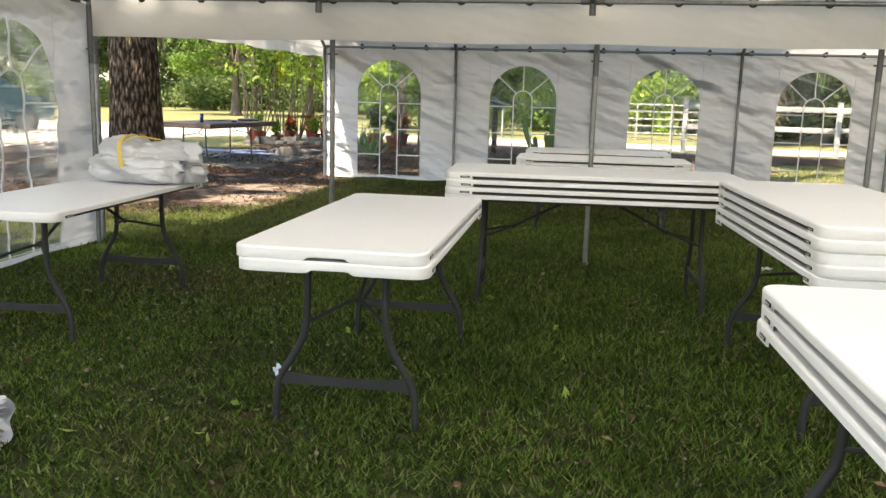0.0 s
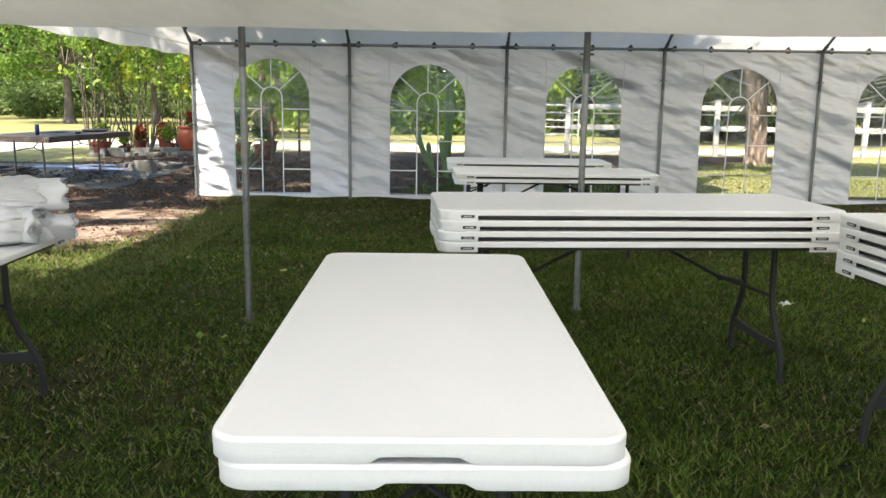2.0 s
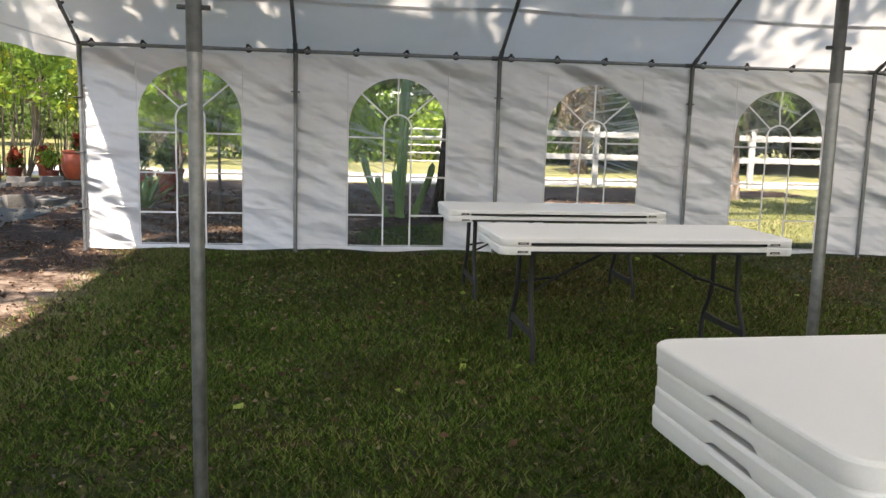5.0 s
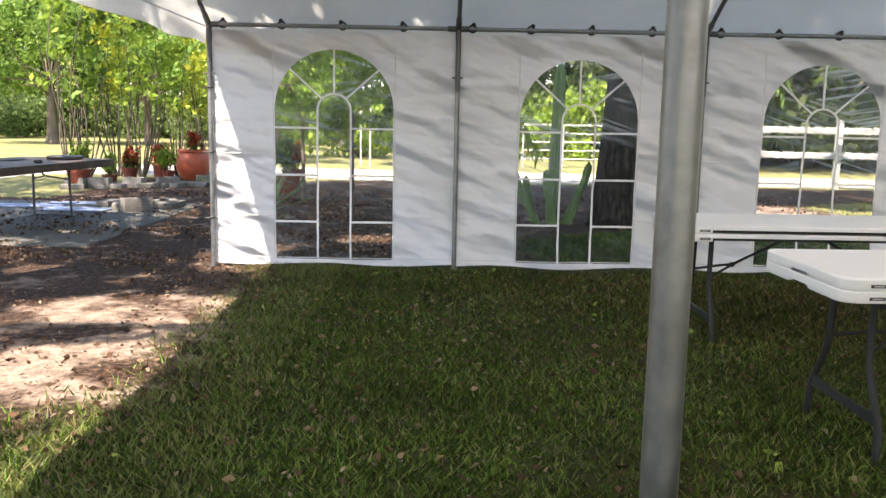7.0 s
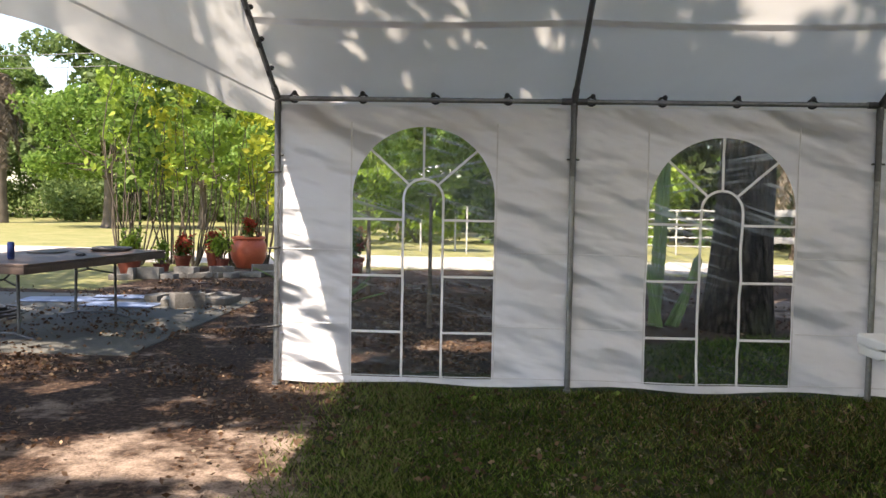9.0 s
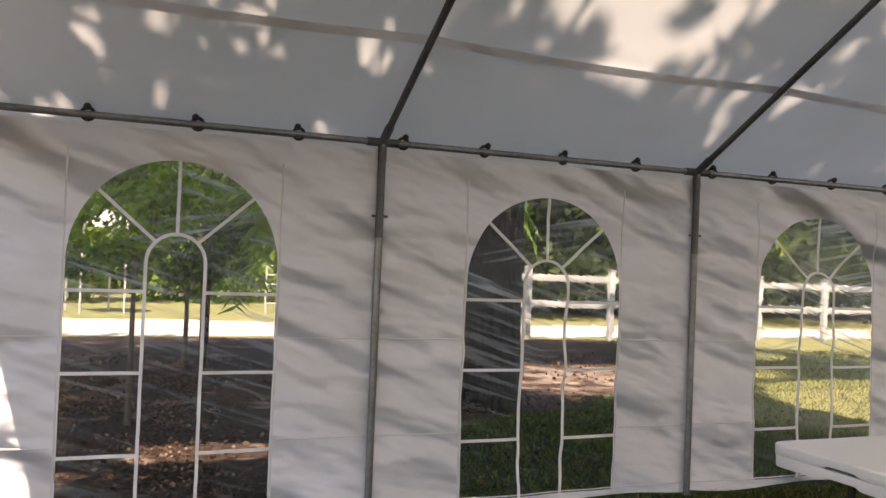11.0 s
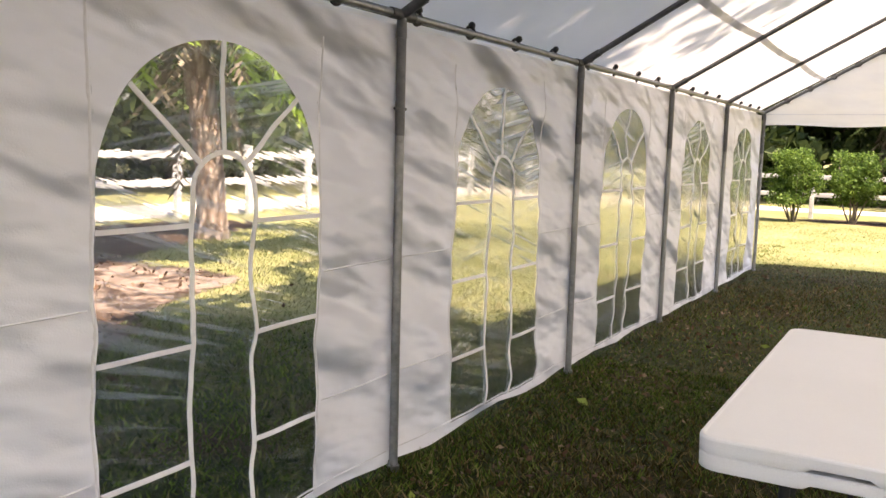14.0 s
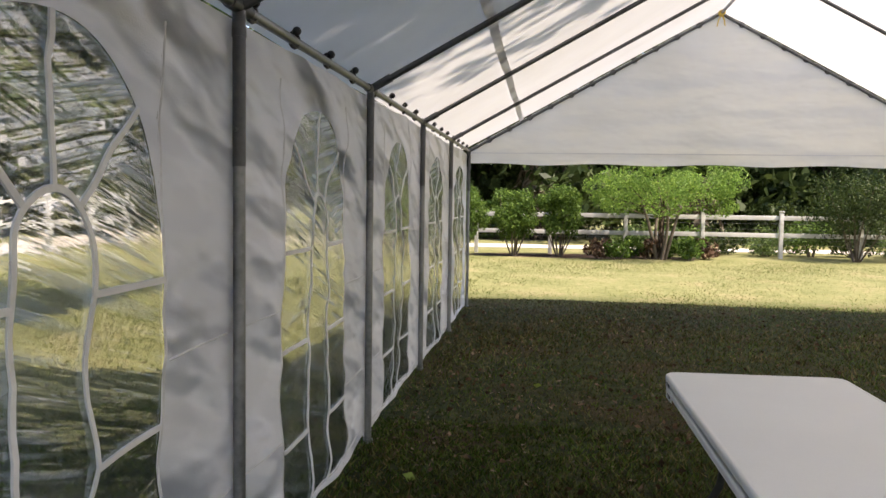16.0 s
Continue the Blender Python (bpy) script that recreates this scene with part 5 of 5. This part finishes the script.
tree("sapling", "slim sapling with bright green leaves", pose(-2.6, 20.8, 0), 2.6, 0.04, 0.9, 0.9, 2600, 0.11, "shrub_leaf", "twig", 16, 1.2, category="sapling", seg=8)


def shrub(at, height, radius, leaves, leaf, mat, label, stems=6, ball=0.4, low=0.12):
    s = thing("shrub", label, "shrub", at)
    bm = bmesh.new()
    tips = []
    for k in range(stems * 3):
        a = 2.4 * k
        rr = radius * math.sqrt(rng.uniform(0.02, 0.75))
        tip = (rr * math.cos(a), rr * math.sin(a), height * rng.uniform(low, 0.90))
        tips.append(tip)
        if k < stems:
            limb(bm, (0.05 * math.cos(a), 0.05 * math.sin(a), -0.03), tip, 0.022, 0.006, 0.1, 5, 6)
    part("stem", bm, "twig", s, smooth=70)
    per = leaves // len(tips)
    P = np.concatenate([ball_points(per, t, np.array([1, 1, 0.8]) * radius * rng.uniform(0.3, 0.5), ball) for t in tips])
    P += rng.normal(size=P.shape) * 0.07 * radius
    P[:, 2] = np.maximum(P[:, 2], 0.08)
    new("foliage", cloud("foliage", P, leaf, mat, 0.5, 0.3)).parent = s
    return s


# hedge plants and the small tree in front of the east fence
for x, y, h, r in ((18.3, 14.35, 1.8, 0.56), (18.7, 13.1, 1.75, 0.52), (19.0, 11.95, 1.85, 0.54), (18.3, 15.9, 1.8, 0.62), (19.2, 4.6, 2.2, 1.1), (19.0, 2.6, 2.4, 1.2)):
    shrub(pose(x, y, 0, 0, 0, rng.uniform(0, 360)), h, r, 9500, 0.07, "shrub_leaf" if y > 5 else "dark_leaf", "upright green hedge shrub before the fence", 10, low=0.3)
SMALL = tree("small_tree", "low spreading tree with several stems and bright leaves", pose(18.6, 9.45, 0), 2.8, 0.095, 1.25, 1.75, 14000, 0.075, "tree_leaf", "bark", 46, 1.4, puff=(0.14, 0.34), seg=10)
bm = bmesh.new()
for k in range(4):
    a = 1.6 * k
    limb(bm, (0.1 * math.cos(a), 0.1 * math.sin(a), -0.03), (0.5 * math.cos(a), 0.5 * math.sin(a), 1.5), 0.05, 0.03, 0.1, 6, 8)
part("stem", bm, "twig", SMALL, smooth=70)
for k in range(7):
    shrub(pose(18.5 + rng.uniform(-0.4, 0.5), 8.3 + 0.45 * k, 0), 0.5, 0.3, 420, 0.12, "shrub_leaf" if k % 3 else "dead_leaf", "low bedding plant under the small tree", 4)
UNDER = shrub(pose(-26, 57, 0), 3.0, 2.6, 4800, 0.29, "wood_leaf", "leafy undergrowth at the edge of the woods")
for k in range(34):
    a = -62 + 3.4 * k
    d = 59 + 5 * math.sin(2.1 * k)
    copy_thing(UNDER, pose(d * math.sin(radians(a)) - 2, 8 + d * math.cos(radians(a)) * (0.9 if a < 5 else 0.62), 0, 0, 0, 77 * k) @ Matrix.Scale(rng.uniform(0.7, 1.3), 4))
for k in range(13):
    shrub(pose(20.9 + rng.uniform(-0.3, 0.4), -4.0 + 1.15 * k, 0, 0, 0, 40 * k), rng.uniform(0.55, 0.95) * (1.7 if k < 6 else 1.0), rng.uniform(0.5, 0.75), 1500, 0.1, ("wood_leaf", "dark_leaf", "shrub_leaf")[k % 3], "wild undergrowth along the fence", 5)
# tall yellow-green clump by the pots
for x, y, h, r, mat in ((-10.2, 24.1, 4.3, 0.55, "lime_leaf"), (-9.7, 23.8, 4.7, 0.6, "shrub_leaf"), (-9.2, 24.2, 4.8, 0.55, "gold_leaf"), (-8.6, 23.9, 4.4, 0.55, "lime_leaf"), (-7.9, 24.1, 4.2, 0.5, "lime_leaf"), (-7.2, 24.0, 3.6, 0.5, "gold_leaf")):
    s = shrub(pose(x, y, 0), h, r, 430, 0.19, mat, "tall cane plant with long yellow-green leaves", 9, 0.2, 0.34)
for x, y, h, r, mat in ((-8.0, 34.5, 2.8, 1.6, "lime_leaf"), (-5.0, 35.5, 2.6, 1.8, "lime_leaf"), (-1.6, 36.5, 3.0, 2.0, "shrub_leaf"), (2.4, 37, 2.7, 1.9, "lime_leaf"), (6.5, 36, 2.9, 2.0, "shrub_leaf"), (11, 33, 2.6, 1.8, "shrub_leaf"), (-26, 56, 3, 2.4, "wood_leaf"), (-20, 55, 2.6, 2.4, "wood_leaf"), (-14, 52, 2.6, 2.4, "wood_leaf"), (-8, 49, 2.6, 2.4, "wood_leaf"), (-3, 46, 2.8, 2.6, "dark_leaf"), (-42, 54, 3.2, 3, "wood_leaf")):
    shrub(pose(x, y, 0, 0, 0, 30 * x), h, r, 2600, 0.1 * h, mat, "leafy green shrub beyond the drive")
for k in range(16):
    shrub(pose(28.3 + rng.uniform(-0.8, 0.8), -10 + 2.0 * k, 0, 0, 0, 40 * k), rng.uniform(1.2, 2.6), rng.uniform(1.0, 1.5), 2200, 0.2, "dark_leaf" if k % 3 else "shrub_leaf", "undergrowth shrub behind the lane")


def cactus(at, stems, label):
    """Ribbed upright columns."""
    c = thing("cactus", label, "cactus", at)
    for x, y, lean_x, h, r in stems:
        bm = bmesh.new()
        n, seg = 14, 18
        rows = []
        for i in range(n + 1):
            f = i / n
            rr = r * (0.8 + 0.2 * math.sin(min(1, f * 3) * 1.57)) * math.sqrt(max(0.02, 1 - max(0, (f - 0.86) / 0.14) ** 2))
            rows.append([bm.verts.new((x + lean_x * math.sin(f * 1.4) + rr * (1 if k % 2 else 0.74) * math.cos(6.283 * k / seg), y + rr * (1 if k % 2 else 0.74) * math.sin(6.283 * k / seg), h * f - 0.03)) for k in range(seg)])
        for a, b in zip(rows, rows[1:]):
            for k in range(seg):
                bm.faces.new((a[k], a[(k + 1) % seg], b[(k + 1) % seg], b[k]))
        bm.faces.new(rows[-1])
        part("column", bm, "cactus", c, smooth=25)


cactus(pose(-0.87, 16.95, 0), [(0, 0, 0.07, 2.15, 0.078), (0.16, 0.05, 0.34, 0.85, 0.055), (-0.14, 0.0, -0.40, 0.95, 0.055), (0.05, -0.12, -0.14, 0.75, 0.05), (0.22, -0.05, 0.15, 0.55, 0.045), (-0.2, 0.12, -0.12, 0.65, 0.05)], "tall column cactus with short arms behind the tent wall")


def agave(at, n, length, label):
    a_ = thing("agave", label, "agave", at)
    bm = bmesh.new()
    for k in range(n):
        a, el = 2.4 * k, radians(25 + 55 * (k / n))
        prev = None
        for i in range(7):
            f = i / 6
            r, z = length * f * math.cos(el) + 0.03, length * f * math.sin(el) - 0.1 * f * f * length
            w = 0.035 * (1 - f ** 2) + 0.002
            q = [bm.verts.new((r * math.cos(a) - o * math.sin(a), r * math.sin(a) + o * math.cos(a), z + dz)) for o, dz in ((-w, 0.012), (0, -0.004), (w, 0.012))]
            if prev:
                for j in range(2):
                    bm.faces.new((prev[j], prev[j + 1], q[j + 1], q[j]))
            prev = q
    part("leaf_rosette", bm, "cactus", a_, smooth=70)


for x, y, L in ((-4.7, 17.6, 0.7), (-5.4, 19.2, 0.8)):
    agave(pose(x, y, 0.0), 22, L, "spiky agave rosette in the dirt")


# ---- fences ----
def fence_run(x, y, turn, bays, label, wire=True, tall=1.0):
    f = thing("rail_fence", label, "fence", pose(x, y, 0, 0, 0, turn))
    L = 1.98
    for k in range(bays + 1):
        bm = bmesh.new()
        box(bm, (k * L, 0, 0.62 * tall - 0.04), (0.10 * tall, 0.10 * tall, 1.24 * tall), 0.008)
        box(bm, (k * L, 0, 1.24 * tall - 0.025), (0.125 * tall, 0.125 * tall, 0.03), 0.008)
        part("post", bm, "white_paint", f)
    for k in range(bays):
        for z in (1.05, 0.60):
            bm = bmesh.new()
            box(bm, (k * L + L / 2, -0.02, z * tall), (L - 0.101 * tall, 0.035, 0.115 * tall), 0.006, Matrix.Rotation(rng.uniform(-0.006, 0.006), 4, "Y"))
            part("rail", bm, "white_paint", f)
    if wire:
        bm = bmesh.new()
        for z in (0.15, 0.35, 0.48, 0.75, 0.9):
            tube(bm, [(0, 0.06, z), (bays * L, 0.06, z)], 0.003, 4)
        part("wire", bm, "steel", f)
    return f


fence_run(19.9, -9.6, 90, 16, "weathered white post-and-rail fence along the lawn")
fence_run(20.2, 24.25, 180, 9, "tall white post-and-rail fence before the drive", False, 1.2)
gate = thing("pipe_gate", "white tubular gate by the drive", "gate", pose(0.2, 31.0, 0, 0, 0, 4))
bm = bmesh.new()
for z in (0.25, 0.5, 0.75, 1.0, 1.25):
    tube(bm, [(0, 0, z), (3.6, 0, z)], 0.022, 8)
part("bar", bm, "white_paint", gate)
for x in (0.0, 1.2, 2.4, 3.6):
    bm = bmesh.new()
    tube(bm, [(x, 0, -0.02), (x, 0, 1.27)], 0.026, 8)
    part("upright", bm, "white_paint", gate)
shelter = thing("canopy", "small white peaked canopy beyond the drive", "canopy", pose(-3.9, 30.2, 0, 0, 0, 20))
bm = bmesh.new()
lathe(bm, [(0.80, 2.02), (0.78, 2.12), (0.45, 2.32), (0.03, 2.48)], 8)
part("cover", bm, "roof", shelter)
for sx in (-1, 1):
    for sy in (-1, 1):
        bm = bmesh.new()
        tube(bm, [(sx * 0.5, sy * 0.5, 0), (sx * 0.5, sy * 0.5, 2.12)], 0.025, 8)
        part("post", bm, "white_paint", shelter)


for k, z in enumerate((7.4, 6.9)):
    line = thing("overhead_cable", "thin overhead cable above the far lawn", "cable", pose(0, 0, 0), "cables above the lawn")
    bm = bmesh.new()
    tube(bm, [(-60 + 4.2 * i, 47 - 0.35 * i + 0.4 * k, z + 0.06 * (i - 6) ** 2 * 0.25) for i in range(14)], 0.018, 5)
    part("strand", bm, "dark_steel", line)
    for x_ in (-60.0, -5.4):
        bm = bmesh.new()
        y_ = 47 - 0.35 * (x_ + 60) / 4.2 + 0.4 * k
        tube(bm, [(x_, y_, -0.1), (x_, y_, z + 0.9)], [0.12, 0.09], 8)
        part("pole", bm, "wood", line)


# a strap tied round the ridge at the gable
tie = thing("tie_strap", "orange strap knotted round the tent's ridge pole", "strap", pose(X1 - 0.06, (Y_MID + Y_WALL) / 2, RIDGE))
bm = bmesh.new()
for q in (-0.03, 0.0, 0.03):
    tube(bm, [(q, 0.032 * math.cos(a), 0.032 * math.sin(a)) for a in (6.283 * k / 12 for k in range(13))], 0.012, 6, False)
part("loop", bm, "strap", tie)
bm = bmesh.new()
for dx, dy in ((0.03, 0.05), (-0.02, -0.04)):
    tube(bm, [(0, 0, -0.03), (dx * 0.6, dy * 0.7, -0.09), (dx, dy, -0.17)], [0.012, 0.011, 0.007], 6, True, 0.5)
part("strap_end", bm, "strap", tie)


# ---- parked vehicle beyond the west wall ----
def vehicle(at, label):
    v = thing("parked_van", label, "van", at)
    bm = bmesh.new()
    side = [(-2.3, 0.35), (2.25, 0.35), (2.35, 0.7), (2.2, 0.95), (1.45, 1.05), (0.75, 1.72), (0.4, 1.8), (-2.1, 1.8), (-2.3, 1.5)]
    rings = [[bm.verts.new((x, y * (0.93 if z > 1.2 else 1.0), z)) for x, z in side] for y in (-0.9, 0.9)]
    for k in range(len(side)):
        j = (k + 1) % len(side)
        bm.faces.new((rings[0][k], rings[0][j], rings[1][j], rings[1][k]))
    bm.faces.new(rings[0][::-1])
    bm.faces.new(rings[1])
    bmesh.ops.bevel(bm, geom=list(bm.edges), offset=0.06, segments=2, affect="EDGES")
    part("body", bm, "car", v)
    for sy in (-1, 1):
        for x, w in ((-1.45, 0.95), (-0.4, 0.9), (0.55, 0.5)):
            bm = bmesh.new()
            box(bm, (x, sy * 0.865, 1.38), (w, 0.05, 0.45), 0.02)
            part("side_window", bm, "car_glass", v)
        for x in (-1.5, 1.5):
            bm = bmesh.new()
            tube(bm, [(x, sy * 0.72, 0.33), (x, sy * 0.93, 0.33)], 0.33, 20)
            wheel = part("wheel", bm, "tyre", v)
            bm = bmesh.new()
            tube(bm, [(x, sy * 0.9, 0.33), (x, sy * 0.94, 0.33)], 0.2, 16)
            part("rim", bm, "steel", wheel)
    return v


vehicle(pose(-17.6, 21.2, 0.0, 0, 0, 55), "dark teal van parked beyond the drive")

# ---- leaf litter and grass ----
def ground_z(x, y):
    return rise(x, y)


def scatter(n, box_, keep):
    x, y = rng.uniform(box_[0], box_[1], n), rng.uniform(box_[2], box_[3], n)
    k = rng.uniform(0, 1, n) < keep(x, y)
    return x[k], y[k]


def litter(name, n, area, keep, size, mat, label, flat=0.35):
    x, y = scatter(n, area, keep)
    P = np.stack([x, y, ground_z(x, y) + 0.02], 1)
    h = rng.normal(size=P.shape) * [1, 1, flat]
    ob = new(name, cloud(name, P, size, mat, 0.62, 0, h * 5, 0.3))
    return tagged(ob, label, "leaves", kind="stuff")


litter("dead_leaves", 60000, (-10, -2.6, 8.0, 19.5), lambda x, y: (0.03 + 0.75 * dirt_at(x, y)) * (1 - 0.75 * (x < -5.85) * (y > 14.3)) * np.clip(0.35 + wave(x * 1.9, y * 2.3) + wave(y * 4.1, x * 3.7), 0.04, 1) * (1 - 0.75 * np.exp(-((x + 4.5) / 1.1) ** 4 - ((y - 10.7) / 1.6) ** 4)), 0.036, "dead_leaf", "dry brown leaves strewn over the dirt")
litter("dead_leaves", 9000, (-8, 4.5, 13.6, 21.5), lambda x, y: (0.05 + 0.8 * dirt_at(x, y)) * np.clip(0.4 + wave(x * 1.9, y * 2.3) + wave(y * 4.1, x * 3.7), 0.05, 1), 0.058, "dead_leaf", "dry brown leaves strewn behind the tent wall")
litter("fallen_leaves", 13000, (-4.4, 8.8, 0.8, 13.3), lambda x, y: (0.12 + 0.5 * step(y, 6, 10)) * (0.5 + 0.5 * (wave(x * 2, y * 2) > 0.1)), 0.045, "dead_leaf", "scattered dry leaves lying in the grass")
litter("fallen_leaves", 9000, (-4.4, 4.0, 1.0, 13.3), lambda x, y: 0.22 + 0.4 * (wave(x * 3.1, y * 2.7) > 0.15), 0.026, "dry_frond", "small pale bits of dry leaf in the grass")
litter("fallen_leaves", 170, (-4.4, 5, 0.8, 13.3), lambda x, y: 0.6 + 0 * x, 0.075, "fresh_leaf", "a few fallen yellow-green leaves in the grass")


def blades(name, n, area, keep, tall, wide, mat, label):
    x, y = scatter(n, area, keep)
    n = len(x)
    a, b = rng.uniform(0, 6.283, n), rng.uniform(0, 6.283, n)
    h = tall * rng.uniform(0.45, 1.25, n) * (1 + 0.35 * wave(x * 1.3, y * 1.3))
    lean = h * rng.uniform(0.3, 1.5, n)
    z = ground_z(x, y) - 0.004
    w = wide * rng.uniform(0.6, 1.3, n)
    dx, dy = np.cos(a) * w, np.sin(a) * w
    A = np.stack([x - dx, y - dy, z], 1)
    B = np.stack([x + dx, y + dy, z], 1)
    C = np.stack([x + lean * np.cos(b), y + lean * np.sin(b), z + h], 1)
    ob = new(name, quads(name, np.stack([A, B, C], 1).reshape(-1, 3), mat, 3))
    return tagged(ob, label, "grass", kind="stuff")


def trodden(x, y):
    """The bare brownish patch under the single table."""
    return np.exp(-((x + 3.0) / 0.75) ** 2 - ((y - 5.7) / 0.6) ** 2)


def turf(x, y):
    return (1 - dirt_at(x, y)) * (0.75 + 0.25 * wave(x * 2.2, y * 2.2)) * (1 - 0.6 * trodden(x, y))


def worn(x, y):
    return np.clip(0.02 + 0.5 * step(y, 8.0, 12.0) + 0.35 * step(x, 2, 6) + 0.4 * wave(x * 0.9, y * 0.9) * step(y, 5, 9) + 0.7 * trodden(x, y), 0.03, 0.85)


def tufted(x, y):
    """Uneven thickness of the sward, with small gaps."""
    v = np.sin(17 * x + 3 * np.sin(9 * y)) * np.sin(19 * y + 3 * np.sin(7 * x)) + 0.6 * np.sin(41 * x + 2) * np.sin(37 * y)
    return np.clip(0.66 + 0.5 * v, 0.12, 1.0)


# blade colours carry the shade of the tents and the sun beyond them
blades("grass", 1250000, (-4.6, 2.6, 1.0, 13.4), lambda x, y: turf(x, y) * (1 - worn(x, y)) * tufted(x, y), 0.040, 0.0050, "shaded_blade", "short shaded lawn grass under the tents")
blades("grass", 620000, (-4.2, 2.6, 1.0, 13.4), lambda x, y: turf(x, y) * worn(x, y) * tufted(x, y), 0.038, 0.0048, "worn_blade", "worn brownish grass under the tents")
blades("grass", 110000, (2.6, 9.4, 3.0, 13.4), lambda x, y: turf(x, y) * (1 - worn(x, y)), 0.04, 0.005, "shaded_blade", "short shaded lawn grass at the tent's far end")
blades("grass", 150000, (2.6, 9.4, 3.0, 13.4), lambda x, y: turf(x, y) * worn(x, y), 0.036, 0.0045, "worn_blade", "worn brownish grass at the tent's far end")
blades("grass", 50000, (-6.5, -3.2, 7.0, 13.4), lambda x, y: turf(x, y) * 0.9, 0.06, 0.005, "sunlit_blade", "tufts of brighter grass at the edge of the dirt")
blades("grass", 110000, (8.8, 19.0, 2.0, 19.0), lambda x, y: turf(x, y) * np.clip(0.6 + wave(x * 0.9, y * 1.1), 0.1, 1), 0.026, 0.007, "sunlit_blade", "sunlit yellow-green lawn grass")
blades("grass", 40000, (-2.5, 4.0, 13.5, 17.5), lambda x, y: turf(x, y) * (1 - lit_lawn_at(x, y)), 0.045, 0.007, "shaded_blade", "shaded grass behind the tent wall")
blades("grass", 90000, (0.5, 12, 13.5, 22.0), lambda x, y: turf(x, y) * lit_lawn_at(x, y), 0.04, 0.006, "sunlit_blade", "sunlit lawn grass behind the tent wall")
